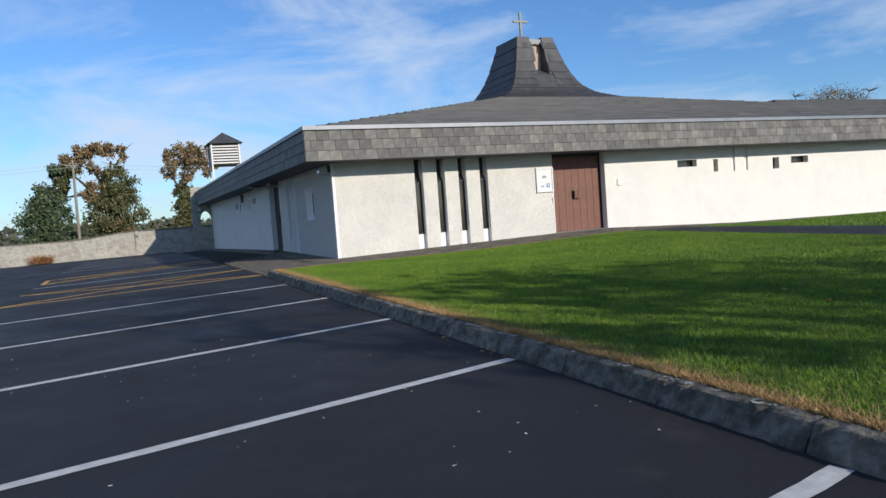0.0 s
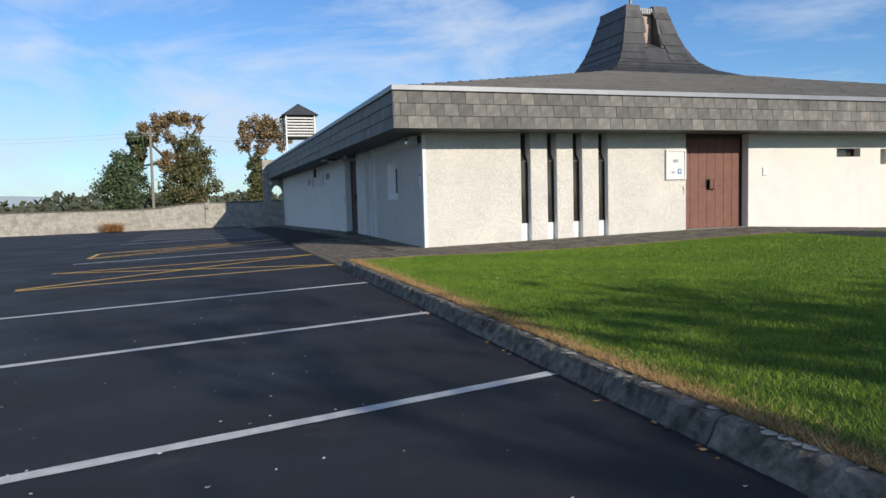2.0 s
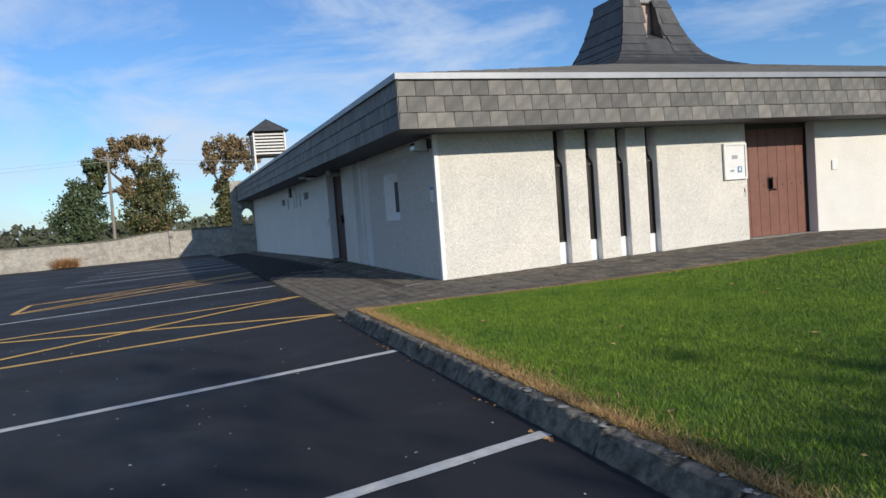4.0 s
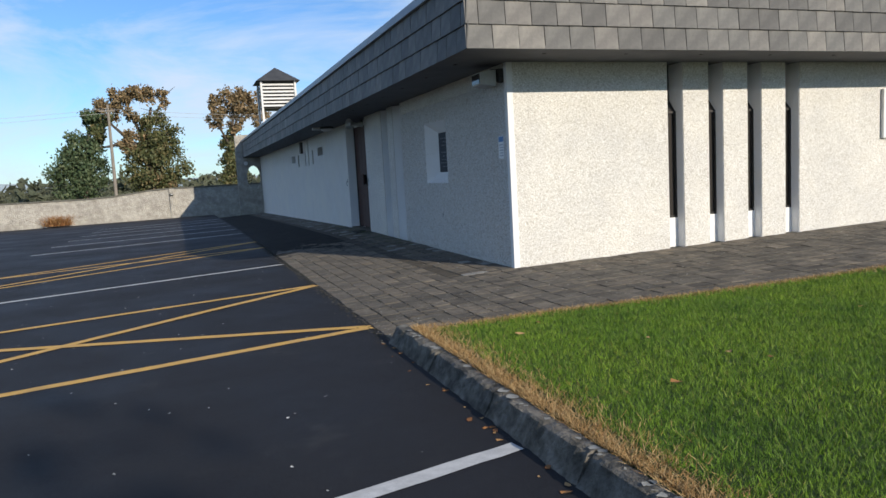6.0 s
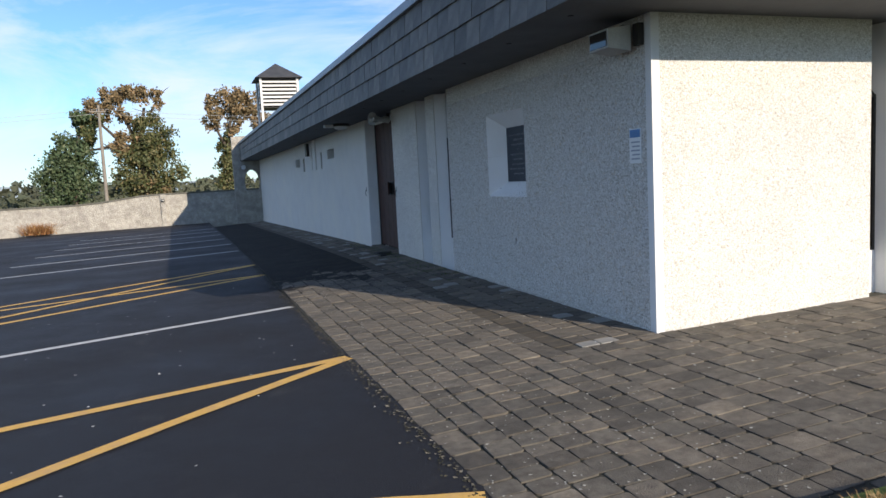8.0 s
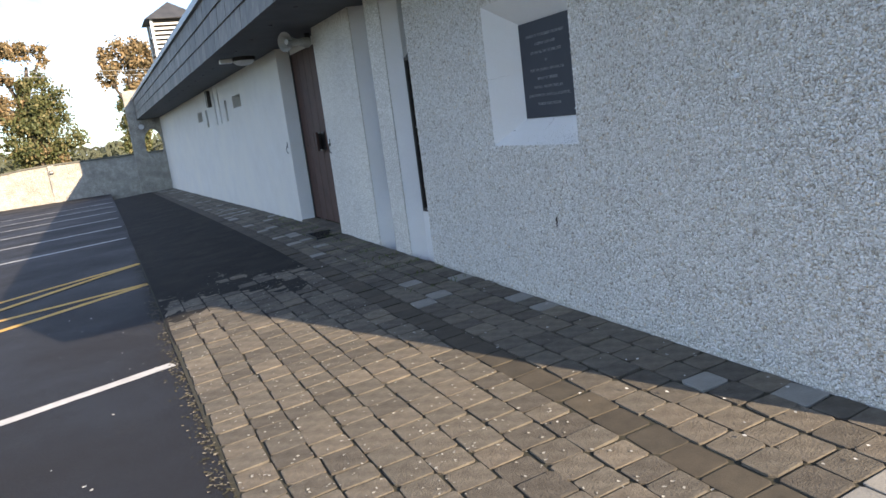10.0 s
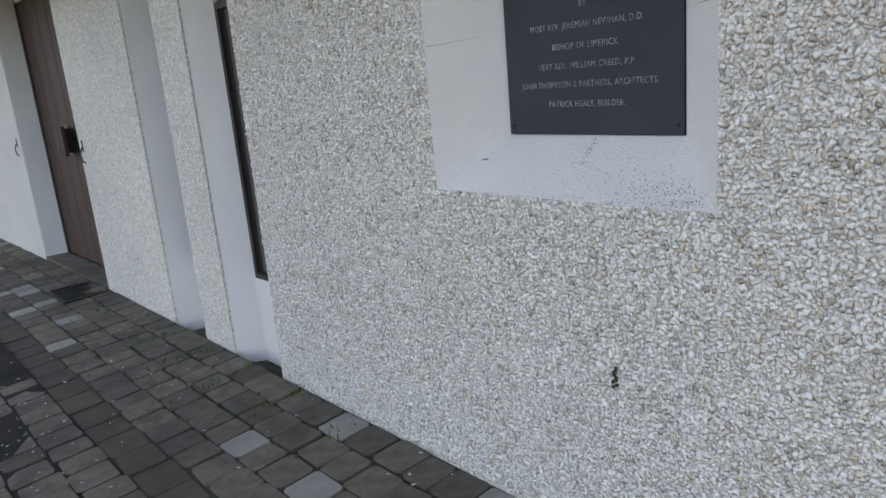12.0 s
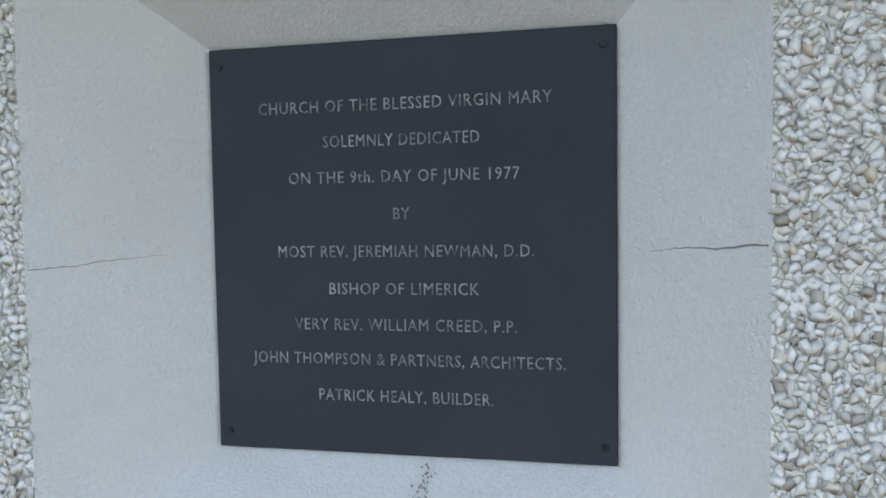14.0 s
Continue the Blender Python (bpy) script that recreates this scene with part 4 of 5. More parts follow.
# ---- blades of grass ----
def blades(name, px, py, pz, h, w, lean, material, label, category, seed):
    g = np.random.RandomState(seed)
    k = len(px)
    a = g.uniform(0, 2 * np.pi, k)
    lx, ly = g.normal(0, lean, k), g.normal(0, lean, k)
    hh, ww = h * g.uniform(0.5, 1.3, k), w * g.uniform(0.7, 1.3, k)
    v = np.empty((k, 3, 3))
    v[:, 0] = np.stack([px - np.cos(a) * ww, py - np.sin(a) * ww, pz - 0.004], 1)
    v[:, 1] = np.stack([px + np.cos(a) * ww, py + np.sin(a) * ww, pz - 0.004], 1)
    v[:, 2] = np.stack([px + lx * hh, py + ly * hh, pz + hh], 1)
    ob = fast_mesh(name, v.reshape(-1, 3), np.arange(3 * k).reshape(-1, 3), material)
    return tagged(ob, label, category, kind="stuff")


def lawn_zs(px, py):
    px, py = np.asarray(px), np.asarray(py)
    front = np.interp(px, [a for a, _ in FRONT], [c for _, c in FRONT])
    return 0.035 + 0.6 * front * np.clip((py + 16) / 12, 0, 1) + 0.02 * np.sin(px * 0.7) * np.sin(py * 0.5) * np.clip(px + 2, 0, 1)


g = np.random.RandomState(1)
zones = (("near", -1.98, 2.2, -8.5, -2.72, 330000, 0.026, 0.0017), ("mid", 2.2, 6.9, -15.5, -2.72, 260000, 0.03, 0.003), ("start", -1.98, 2.2, -15.5, -8.5, 300000, 0.028, 0.0021), ("far", 6.9, 26, -14, -2.72, 90000, 0.036, 0.009))
for tag_, x0, x1, y0, y1, cnt, h, w in zones:
    px, py = g.uniform(x0, x1, cnt), g.uniform(y0, y1, cnt)
    keep = ~((px > 6.95) & (px < 8.95))
    px, py = px[keep], py[keep]
    blades("grass", px, py, lawn_zs(px, py), h, w, 0.55, M["grass"], "short bright green lawn grass", "grass", len(tag_))
cnt = 42000
px, py = -2.1 + np.abs(g.normal(0, 0.12, cnt)) * (0.7 + 0.5 * np.sin(g.uniform(0, 6, cnt))), g.uniform(-18, -2.55, cnt)
blades("dead_grass", px, py, lawn_zs(px, py), 0.032, 0.0026, 0.9, M["straw"], "strip of straw-coloured dead grass along the kerb", "grass", 11)
cnt = 9000
px, py = g.uniform(-2.0, 7, cnt), -2.66 - np.abs(g.normal(0, 0.07, cnt))
blades("dead_grass", px, py, lawn_zs(px, py), 0.03, 0.0028, 0.9, M["straw"], "ragged dead grass edge beside the paving", "grass", 12)
# weeds in joints and a dry bush by the boundary wall
px, py = -0.03 - np.abs(g.normal(0, 0.22, 500)), np.round(g.uniform(3.6, 10, 500) * 2.2) / 2.2 + g.normal(0, 0.03, 500)
blades("weeds", px, py, np.array([ground_z(x, y) for x, y in zip(px, py)]), 0.035, 0.004, 0.8, M["weed"], "small weeds growing in the paving joints", "weeds", 13)
px, py = g.normal(-9.9, 0.24, 700), g.normal(BY - 0.4, 0.12, 700)
blades("dry_bush", px, py, np.full(700, -0.5), 0.5, 0.016, 0.7, M["dry_leaf"], "dry brown bush at the foot of the boundary wall", "bush", 14)


# ---- leaves and grit lying about ----
def scatter(name, n, fx, fy, fz_, size, material, label, seed):
    q = np.random.RandomState(seed)
    vs, fs = [], []
    for i in range(n):
        x, y = fx(q), fy(q)
        z = fz_(x, y)
        a, s = q.uniform(0, 6.28), size * q.uniform(0.5, 1.4)
        b0 = len(vs)
        for j, (u, v, dz) in enumerate(((1, 0, 0.3), (0.3, 0.5, 0.0), (-0.8, 0.3, 0.35), (-0.7, -0.4, 0.1), (0.2, -0.55, 0.3))):
            vs.append((x + s * (u * math.cos(a) - v * math.sin(a)), y + s * (u * math.sin(a) + v * math.cos(a)), z + 0.002 + s * dz * q.uniform(0.2, 1)))
        fs.append(tuple(range(b0, b0 + 5)))
    return tagged(sheet(name, vs, fs, material), label, "litter", kind="stuff")


scatter("fallen_leaves", 90, lambda q: q.uniform(-1.9, 6), lambda q: q.uniform(-14, -2.8), lambda x, y: lawn_z(x, y) + 0.02, 0.03, M["dry_leaf"], "brown fallen leaves scattered on the lawn", 4)
scatter("fallen_leaves", 60, lambda q: -2.24 - abs(q.normal(0, 0.05)), lambda q: q.uniform(-13, -2.4), lambda x, y: car_park_z(x, y), 0.022, M["dry_leaf"], "brown fallen leaves against the kerb", 5)
scatter("grit", 320, lambda q: q.uniform(-6.5, -2.25), lambda q: q.uniform(-16, 6), lambda x, y: car_park_z(x, y), 0.011, M["litter"], "pale grit and crumbs on the tarmac", 6)
scatter("grit", 120, lambda q: -abs(q.normal(0, 0.5)) - 0.02, lambda q: q.uniform(0, 6), lambda x, y: ground_z(x, y) + 0.012, 0.009, M["litter"], "loose white pebbles on the paving", 7)


scatter("lichen_flecks", 1900, lambda q: q.uniform(-2.2, -0.85), lambda q: q.uniform(-2.4, 9), lambda x, y: ground_z(x, y) + 0.0005, 0.008, M["lichen"], "pale lichen flecks on the paving blocks", 8)
scatter("lichen_flecks", 260, lambda q: q.uniform(-0.8, 5), lambda q: q.uniform(-2.5, -0.1), lambda x, y: ground_z(x, y) + 0.0005, 0.012, M["lichen"], "pale lichen flecks on the paving blocks", 9)

scatter("edge_gravel", 1500, lambda q: -2.21 - abs(q.normal(0, 0.05)), lambda q: q.uniform(-2.6, 9), lambda x, y: car_park_z(x, y) + 0.002, 0.012, M["gravel"], "loose mossy gravel along the edge of the paving", 19)

# ---- trees, pole and distance ----
def tree(name, base, limbs, blobs, label, leaf, seed, trunk_r=0.3, tall=1.12):
    """limbs: lists of points for tapering branches; blobs: (centre, radii, leaf count, material)."""
    q = np.random.RandomState(seed)
    root = tagged(new(name), label, "tree")
    root.location = base
    root.scale = (1.04, 1, tall)
    for k, pts in enumerate(limbs):
        bm = bmesh.new()
        r = trunk_r if k == 0 else trunk_r * 0.45
        m_ = len(pts) - 1
        for i in range(m_):
            cyl(bm, pts[i], pts[i + 1], r * (1 - 0.75 * i / m_), r * (1 - 0.75 * (i + 1) / m_), 8, False)
        if k:
            for i in range(14):
                p = Vector(pts[q.randint(1, len(pts))])
                e = p + Vector((q.normal(0, 0.45), q.normal(0, 0.4), abs(q.normal(0.1, 0.3))))
                cyl(bm, p, e, 0.045, 0.012, 5, False)
        part("trunk" if k == 0 else "limb", bm, M["bark"], root)
    for c, rad, cnt, mm in blobs:
        # clumps on a lumpy shell, each with its own leaves
        cnt = int(cnt * 1.15)
        nc = max(8, cnt // 75)
        d = q.normal(0, 1, (nc, 3))
        d /= np.linalg.norm(d, axis=1)[:, None]
        cc = np.array(c) + d * np.array(rad) * (q.uniform(0.2, 1.15, nc) ** 0.6)[:, None]
        p = np.repeat(cc, cnt // nc, axis=0)
        p = p + q.normal(0, 1, p.shape) * np.array(rad).mean() * 0.15
        k2 = len(p)
        u = q.normal(0, 1, (k2, 3))
        u /= np.linalg.norm(u, axis=1)[:, None]
        w = np.cross(u, q.normal(0, 1, (k2, 3)))
        w /= np.linalg.norm(w, axis=1)[:, None]
        s = leaf * 0.75 * q.uniform(0.6, 1.4, (k2, 1))
        v = np.stack([p - u * s, p - w * s * 0.55, p + u * s, p + w * s * 0.55], 1).reshape(-1, 3)
        part_ob = fast_mesh("crown", v, np.arange(4 * k2).reshape(-1, 4), M[mm], root)
        tagged(part_ob, kind="stuff")
    return root


GZ = -0.75
tree("tree", (-6.4, 60, GZ), [[(0, 0, 0), (0.1, 0, 2.5), (-0.2, 0, 4.5), (0.3, 0, 6.6), (0.6, 0, 8)], [(-0.1, 0, 4.6), (-1.4, 0, 5.6), (-2.6, 0.2, 6.8), (-3.2, 0, 8.4)],
     [(0.2, 0, 6), (1.0, 0.3, 7.6), (1.9, 0, 9)], [(0, 0, 5), (-0.9, 0.4, 7.2), (-1.4, 0, 9)], [(-0.2, 0, 4.8), (-2.2, 0, 5.2), (-3.6, 0, 5.0)]],
     [((0.6, 0, 3.2), (2.3, 1.7, 2.2), 6500, "ivy"), ((1.0, 0, 5.6), (1.7, 1.4, 1.7), 3800, "ivy"), ((-1.0, 0, 5.3), (1.3, 1.0, 0.8), 1500, "autumn"), ((-2.6, 0, 8.4), (1.5, 1.1, 0.75), 1300, "autumn"),
      ((-0.3, 0, 9.0), (1.6, 1.1, 0.7), 1500, "autumn"), ((1.6, 0, 8.7), (0.9, 0.8, 0.7), 350, "autumn"), ((-3.5, 0, 6.2), (0.9, 0.8, 1.0), 900, "ivy"), ((0.4, 0, 2.0), (1.3, 1.2, 1.2), 900, "autumn"), ((-1.0, 0, 7.0), (1.3, 1, 0.9), 600, "autumn")],
     "old tree half cloaked in ivy with browning sparse crown", 0.17, 21, 0.4)
tree("tree", (-11.6, 60, GZ), [[(0, 0, 0), (0, 0, 2), (0.3, 0, 4.5), (0.8, 0, 6.5)], [(0.3, 0, 4.4), (1.2, 0, 6), (1.8, 0, 7.2)]],
     [((-0.3, 0, 3.0), (2.2, 1.6, 1.9), 5500, "holly"), ((0.1, 0, 4.8), (1.5, 1.2, 1.4), 2600, "holly"), ((1.2, 0, 7.0), (1.2, 0.9, 0.8), 1600, "holly"), ((2.1, 0, 7.1), (0.7, 0.7, 0.7), 500, "ivy")],
     "dense dark evergreen tree leaning at its top", 0.17, 22, 0.25)
tree("tree", (0.6, 60, GZ), [[(0, 0, 0), (0, 0, 3), (0.2, 0, 5.5), (0.6, 0, 8)], [(0.1, 0, 4.6), (-0.7, 0, 6.2), (-1.2, 0, 8.2)], [(0.3, 0, 5.6), (1.5, 0, 7.0), (2.3, 0, 7.8)], [(0.2, 0, 5.5), (1.0, 0.2, 7.4), (1.2, 0, 9)]],
     [((0.1, 0, 2.8), (1.0, 0.9, 2.1), 3200, "ivy"), ((0.1, 0, 5.0), (0.9, 0.8, 1.0), 1300, "ivy"), ((1.0, 0, 8.2), (1.9, 1.2, 1.2), 2600, "autumn"), ((-0.9, 0, 7.6), (0.8, 0.8, 1.3), 900, "autumn"), ((2.6, 0, 7.0), (0.9, 0.8, 0.9), 700, "autumn"), ((0.2, 0, 6.4), (1.3, 0.9, 0.7), 700, "autumn")],
     "tall ivy-clad tree with a rusty autumn crown", 0.17, 23, 0.3)
tree("tree", (57, 29, GZ), [[(0, 0, 0), (0, 0, 4), (0.2, 0, 8)], [(0, 0, 5), (-2, 1, 8), (-3, 1.4, 10)], [(0, 0, 5), (2, -1, 8), (3.2, -1.6, 10)]],
     [((0, 0, 8.6), (3.3, 2.8, 1.6), 7000, "autumn"), ((-2, 1.5, 8.2), (1.8, 1.5, 1.2), 1200, "autumn"), ((5.5, -4, 7.8), (1.8, 1.8, 1.6), 1200, "autumn")],
     "bare autumn tree behind the church roof", 0.1, 24, 0.3, 1.0)
# unseen trees added towards the sun, whose shade falls on the lawn and car park
for tx, ty, sd in ((3.1, -23.2, 28), (7.6, -27.5, 25), (12.6, -28.5, 26), (18.2, -27.5, 27)):
    tree("tree", (tx, ty, -0.2), [[(0, 0, 0), (0, 0, 3), (0.2, 0, 6)], [(0, 0, 3), (-1.5, 0, 5), (-2.5, 0, 7)], [(0, 0, 3), (1.6, 0, 5), (2.5, 0, 6.6)]],
         [((0, 0, 5.6), (2.7, 2.2, 2.3), 2900 if tx > 5 else 850, "autumn")], "unseen autumn tree added to shade the lawn and car park", 0.17, sd, 0.25, 1.0)

pole = tagged(new("utility_pole"), "grey weathered timber utility pole in the field", "pole")
pole.location = (-9.1, 58, GZ)
bm = bmesh.new()
cyl(bm, (0, 0, 0), (0.05, 0, 9.0), 0.15, 0.1, 12)
part("mast", bm, M["timber_pole"], pole)
boxes("crossarm", M["timber_pole"], pole, (-0.6, 0.6, -0.18, -0.1, 8.45, 8.55))
for x in (-0.5, 0, 0.5):
    bm = bmesh.new()
    cyl(bm, (x, -0.14, 8.55), (x, -0.14, 8.72), 0.04, 0.03, 8)
    part("insulator", bm, M["dark"], pole)
for dz in (0, 0.35):
    bm = bmesh.new()
    for s in (-1, 1):
        pts = [(-9.1 + s * 34 * i / 10, 57.9, 7.95 - dz - 0.9 * (4 * (i / 10) * (1 - i / 10))) for i in range(11)]
        for p, q2 in zip(pts, pts[1:]):
            cyl(bm, p, q2, 0.012, 0.012, 4, False)
    tagged(part("overhead_cable", bm, M["grey_plastic"]), "thin overhead cable strung from the pole", "cable")

q = np.random.RandomState(8)
for k, (dist, n, hgt, label) in enumerate(((95, 260, 1.5, "low hedge with bushes across the field"), (190, 300, 3.4, "distant line of hedgerow trees"))):
    ang = q.uniform(-62, 70, n) * np.pi / 180
    vs, fs = [], []
    for a in ang:
        r = dist * q.uniform(0.93, 1.1)
        c = np.array((r * np.sin(a), r * np.cos(a), GZ))
        s = hgt * q.uniform(0.5, 1.35)
        m_ = 60
        d = q.normal(0, 1, (m_, 3))
        d /= np.linalg.norm(d, axis=1)[:, None]
        p = c + d * np.array((s * 1.5, s * 1.2, s * 0.75)) * q.uniform(0.5, 1, (m_, 1)) + (0, 0, s * 0.6)
        for pt in p:
            e1, e2 = q.normal(0, s * 0.16, 3), q.normal(0, s * 0.16, 3)
            b0 = len(vs)
            vs += [pt - e1, pt + e2, pt + e1, pt - e2]
            fs.append((b0, b0 + 1, b0 + 2, b0 + 3))
    ob = fast_mesh("hedgerow", np.array(vs), np.array(fs), M["far_hedge"])
    tagged(ob, label, "hedge", kind="stuff")
# far hills, tinted with painted haze
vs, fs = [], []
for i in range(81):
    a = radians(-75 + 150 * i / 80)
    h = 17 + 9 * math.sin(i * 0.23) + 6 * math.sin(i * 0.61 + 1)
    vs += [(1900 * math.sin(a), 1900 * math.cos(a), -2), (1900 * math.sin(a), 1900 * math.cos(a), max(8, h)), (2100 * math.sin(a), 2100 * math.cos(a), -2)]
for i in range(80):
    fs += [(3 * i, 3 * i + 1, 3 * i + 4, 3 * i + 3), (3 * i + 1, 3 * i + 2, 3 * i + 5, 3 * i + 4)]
tagged(sheet("backdrop_hills", vs, fs, M["hill"]), "hills on the horizon with blue haze painted into their colour", "hills", kind="structure")

# ---- pebbles of the dash round the plaque ----
g = np.random.RandomState(31)
sp = 0.0112
yy, zz = np.meshgrid(np.arange(0.085, 4.31, sp), np.arange(0.03, 2.2, sp))
py, pz = yy.ravel() + g.normal(0, sp * 0.28, yy.size), zz.ravel() + g.normal(0, sp * 0.28, yy.size)
keep = ~((py > PLQ[0] - 0.004) & (py < PLQ[1] + 0.004) & (pz > PLQ[2] - 0.004) & (pz < PLQ[3] + 0.004)) & (py < SIDE_SLITS[0][0] - 0.006)
py, pz = py[keep], pz[keep]
k = len(py)
octa = np.array([(1, 0, 0), (-1, 0, 0), (0, 1, 0), (0, -1, 0), (0, 0, 1), (0, 0, -1), (-0.85, 0.55, 0.5), (-0.85, -0.5, -0.55)], float)
tri = np.array([(6, 2, 4), (6, 4, 3), (6, 3, 7), (6, 7, 2), (7, 3, 5), (7, 5, 2), (2, 0, 4), (4, 0, 3), (3, 0, 5), (5, 0, 2)])
sz = g.uniform(0.0058, 0.0108, (k, 1, 1))
sc_ = np.stack([g.uniform(0.22, 0.4, k), g.uniform(0.8, 1.35, k), g.uniform(0.7, 1.1, k)], 1)[:, None, :]
v = octa[None] * (1 + g.uniform(-0.28, 0.28, (k, 8, 1))) * sc_ * sz
a = g.uniform(0, 6.283, (k, 1))
ca, sa = np.cos(a), np.sin(a)
vy, vz = v[:, :, 1] * ca - v[:, :, 2] * sa, v[:, :, 1] * sa + v[:, :, 2] * ca
v = np.stack([v[:, :, 0] + vy * g.normal(0, 0.22, (k, 1)) + g.uniform(-0.0025, 0.0005, (k, 1)), vy + py[:, None], vz + pz[:, None]], 2)
f = (tri[None] + (np.arange(k) * 8)[:, None, None]).reshape(-1, 3)
tagged(fast_mesh("wall_pebbles", v.reshape(-1, 3), f, M["stone"], wall_side), kind="stuff")


# ---- pieces: fascia slates, then paving blocks ----
def slate_mesh(w, h):
    bm = bmesh.new()
    prism(bm, [(0.004, 0, 0), (w - 0.004, 0, 0), (w - 0.004, 0.022, h), (0.004, 0.022, h)], (0, 0.012, 0))
    bmesh.ops.recalc_face_normals(bm, faces=bm.faces)
    me = bpy.data.meshes.new("slate")
    bm.to_mesh(me)
    bm.free()
    me.materials.append(M["slate"])
    return me


SW, SH = 0.3, 0.243
slate = slate_mesh(SW, SH + 0.03)
base_v = np.array([v.co[:] for v in slate.vertices])
base_f = [list(p.vertices) for p in slate.polygons]
rest_v, rest_f = [], []
rnd = random.Random(9)
for course in range(3):
    z = EB + 0.0 + course * SH
    for ax in (0, 1):
        n = int((30.2 if ax == 0 else 29.1) / SW)
        for i in range(n):
            s0 = -EO - 0.012 + (i + (0.5 if course % 2 else 0)) * SW
            if course % 2 and i == 0:
                s0 = -EO - 0.012 + SW * 0.5
            lift = rnd.uniform(0, 0.004)
            tilt = rnd.gauss(0, 0.006)
            if ax == 0:
                m4 = Matrix.Translation((s0, -EO - lift - 0.004, z + 0.002)) @ Matrix.Rotation(tilt, 4, "Y")
            else:
                m4 = Matrix.Translation((-EO - lift - 0.004, s0 + SW, z + 0.002)) @ Matrix.Rotation(-math.pi / 2, 4, "Z") @ Matrix.Rotation(tilt, 4, "Y")
            if s0 < (9 if ax == 0 else 11):
                ob = new("slate", slate)
                ob.parent = fascia
                ob.matrix_basis = m4
            else:
                b0 = len(rest_v)
                rest_v += [tuple(m4 @ Vector(v)) for v in base_v]
                rest_f += [tuple(b0 + j for j in p) for p in base_f]
        if course % 2:
            # half slates that start the offset course at the corner
            me = slate_mesh(SW * 0.5, SH + 0.03)
            ob = new("slate", me)
            ob.parent = fascia
            ob.matrix_basis = Matrix.Translation((-EO - 0.012, -EO - 0.005, z + 0.002)) if ax == 0 else Matrix.Translation((-EO - 0.005, -EO - 0.012 + SW * 0.5, z + 0.002)) @ Matrix.Rotation(-math.pi / 2, 4, "Z")
tagged(sheet("far_slates", rest_v, rest_f, M["slate"], fascia), kind="stuff")


def paver_mesh(w, l, seed, h=0.05, c=0.0012):
    """A tumbled block: knocked-off corners, uneven sides, a small worn edge."""
    q = random.Random(seed)
    bm = bmesh.new()
    g0, k = 0.005, 0.016
    out = []
    for x, y, dx, dy in ((0, 0, 0, 1), (w, 0, -1, 0), (w, l, 0, -1), (0, l, 1, 0)):
        k1, k2 = k * q.uniform(0.4, 1.3), k * q.uniform(0.4, 1.3)
        sx, sy = (1 if x == 0 else -1), (1 if y == 0 else -1)
        first = (x + sx * (g0 + (k1 if dx else 0)), y + sy * (g0 + (k1 if dy else 0)))
        last = (x + sx * (g0 + (k2 if not dx else 0)), y + sy * (g0 + (k2 if not dy else 0)))
        out += [first, last]
    out = [(x + q.uniform(-0.0025, 0.0025), y + q.uniform(-0.0025, 0.0025)) for x, y in out]
    mx, my = w / 2, l / 2
    rings = []
    for f, z in ((1.0, -h), (1.0, -c), (0.955, 0.0)):
        rings.append([bm.verts.new((mx + (x - mx) * f, my + (y - my) * f, z)) for x, y in out])
    n = len(out)
    for r0, r1 in zip(rings, rings[1:]):
        for i in range(n):
            bm.faces.new((r0[i], r0[(i + 1) % n], r1[(i + 1) % n], r1[i]))
    bm.faces.new(rings[-1])
    bmesh.ops.recalc_face_normals(bm, faces=bm.faces)
    me = bpy.data.meshes.new("paver")
    bm.to_mesh(me)
    bm.free()
    return me


PAVE = bpy.data.objects["pavement"]
FORE = bpy.data.objects["forecourt"]
cache = {}
rest = {"paver": ([], []), "pale_paver": ([], []), "channel": ([], [])}
rnd = random.Random(17)


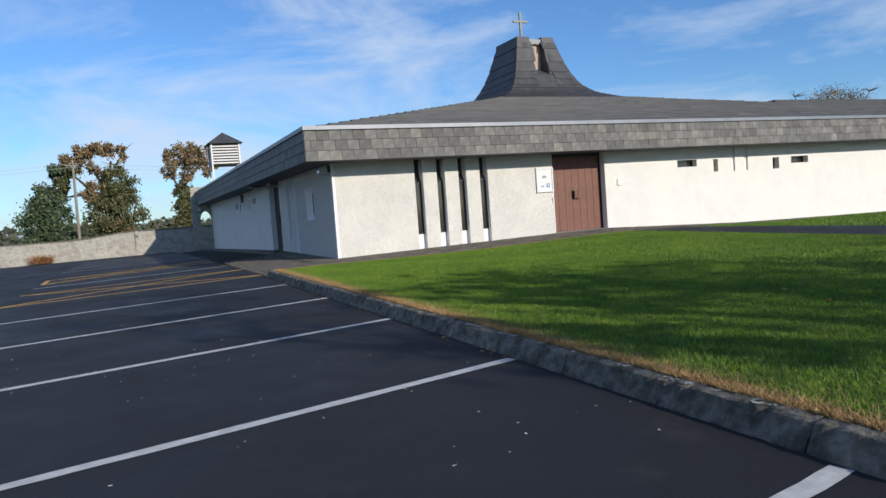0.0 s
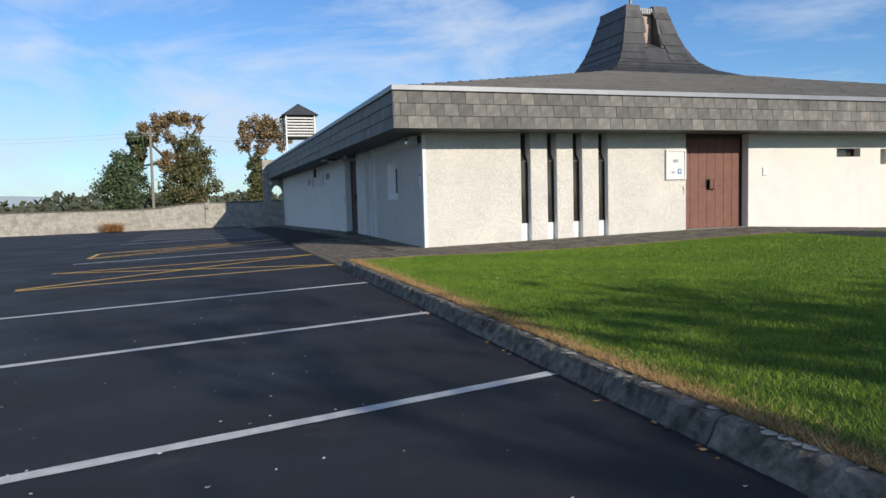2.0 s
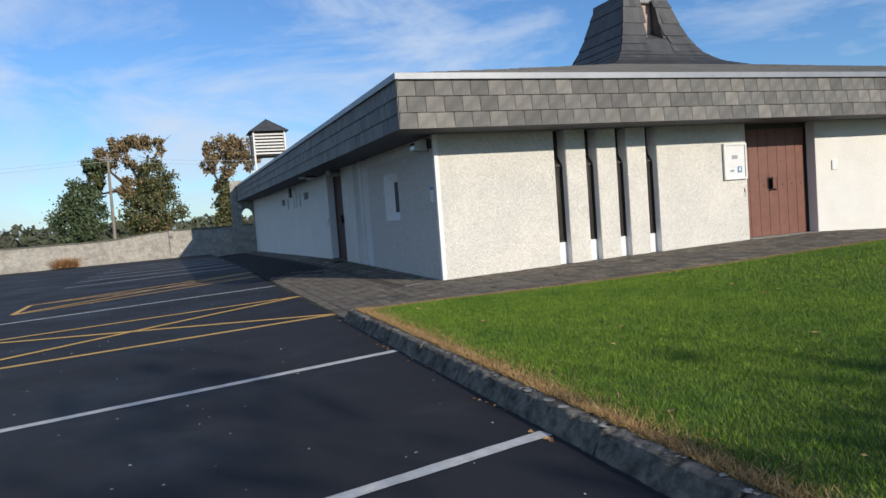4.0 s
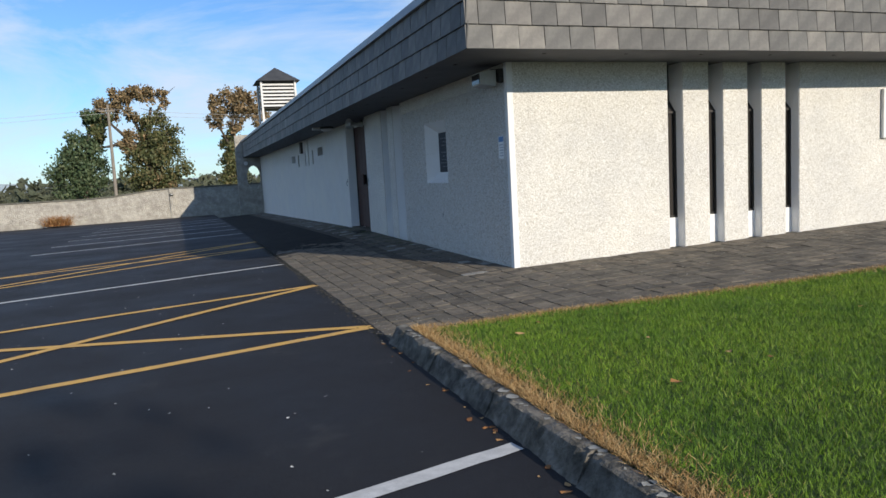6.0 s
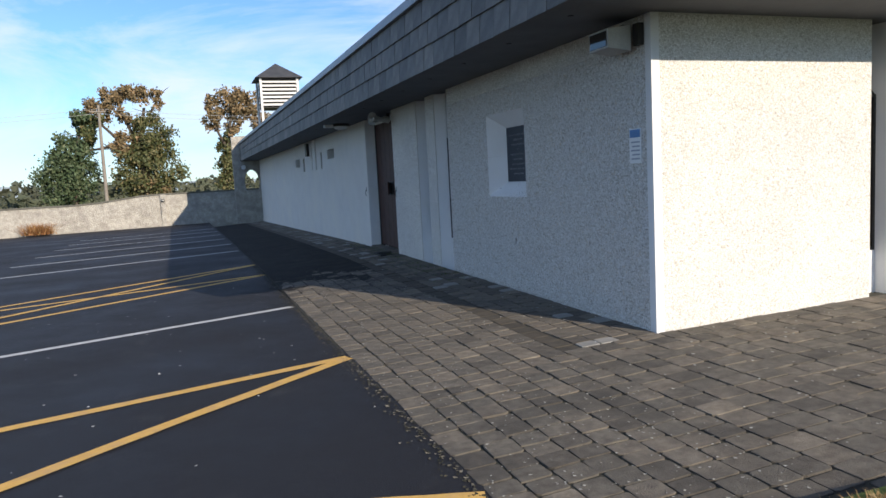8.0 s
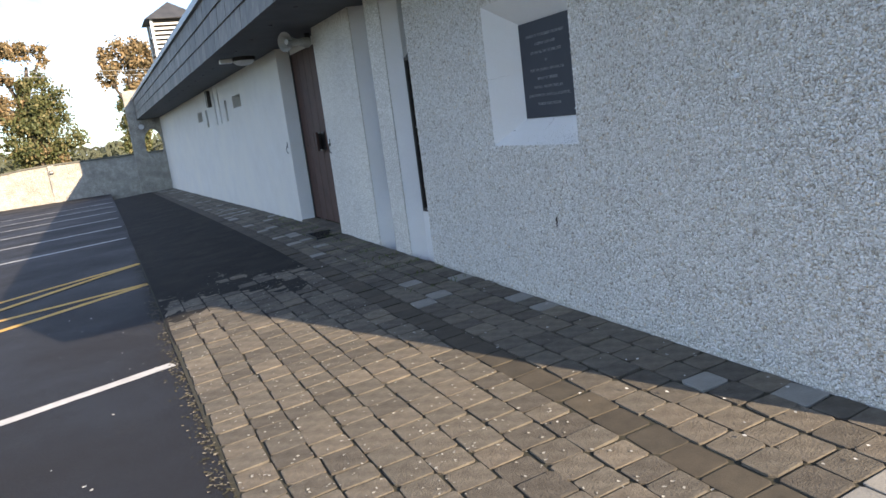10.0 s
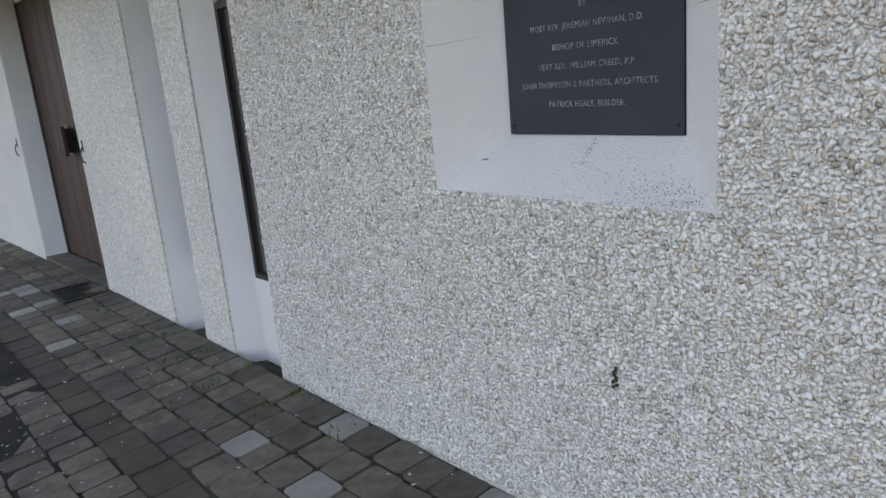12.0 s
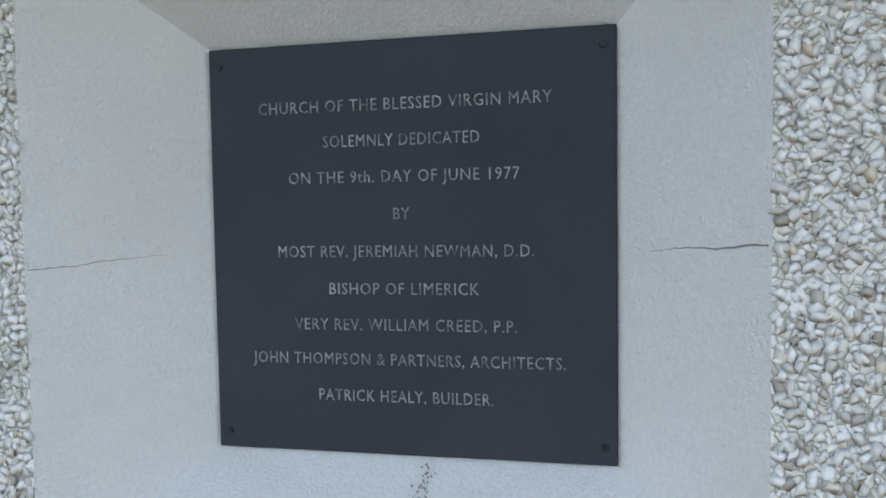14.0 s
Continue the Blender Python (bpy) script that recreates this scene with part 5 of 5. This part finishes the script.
def lay(x0, x1, y0, y1, w, l, mm, along="y", bond=True):
    """Lay blocks in staggered rows along x or y."""
    count = max(1, round((x1 - x0 if along == "y" else y1 - y0) / w))
    w = (x1 - x0 if along == "y" else y1 - y0) / count
    for c in range(count):
        s = (y0 if along == "y" else x0) + (rnd.uniform(-0.5, 0) * l if bond else 0)
        end = y1 if along == "y" else x1
        while s < end - 0.03:
            a = max(s, y0 if along == "y" else x0)
            step = l * rnd.choice((0.9, 1.0, 1.0, 1.12))
            ll = min(s + step, end) - a
            if ll > 0.03:
                pale = mm == "paver" and along == "y" and x0 > -0.7 and rnd.random() < 0.1
                kind = "pale_paver" if pale else mm
                key = (round(w, 3), round(ll, 2), kind, along, rnd.randrange(4))
                if key not in cache:
                    me = paver_mesh(key[0], key[1], key[4]) if along == "y" else paver_mesh(key[1], key[0], key[4])
                    me.materials.append(M[kind])
                    cache[key] = me
                me = cache[key]
                x, y = (x0 + c * w, a) if along == "y" else (a, y0 + c * w)
                cx, cy = (min(x + 0.1, -0.06) if along == "y" else x + 0.1), y + 0.08
                sx = (ground_z(cx + 0.05, cy) - ground_z(cx - 0.05, cy)) / 0.1
                z = ground_z(cx, cy) - sx * 0.1 + rnd.gauss(0, 0.0016) + (-0.004 if mm == "channel" else 0)
                m4 = Matrix.Translation((x + rnd.gauss(0, 0.003), y, z)) @ Euler((rnd.gauss(0, 0.005), -math.atan(sx) + rnd.gauss(0, 0.005), rnd.gauss(0, 0.024))).to_matrix().to_4x4()
                if mm == "paver" and along == "y" and -0.2 < y < 3.6:
                    ob = new("paver", me)
                    ob.parent = PAVE
                    ob.matrix_basis = m4
                else:
                    V, F = rest[kind]
                    b0 = len(V)
                    V += [tuple(m4 @ v.co) for v in me.vertices]
                    F += [tuple(b0 + j for j in p.vertices) for p in me.polygons]
            s += step


lay(-2.2, -0.83, -2.45, 9.0, 0.171, 0.16, "paver")
lay(-0.83, -0.66, 0.0, 28.2, 0.17, 0.2, "channel")
lay(-0.66, -0.005, 0.0, 28.2, 0.165, 0.165, "paver")
lay(-0.83, 0.0, -2.55, 0.0, 0.2, 0.165, "paver")
lay(0.0, 29.0, -2.62, -0.005, 0.19, 0.21, "paver", "x")
for mm, (V, F) in rest.items():
    tagged(sheet("channel_blocks" if mm == "channel" else "paving_blocks", V, F, M[mm], PAVE), kind="stuff")
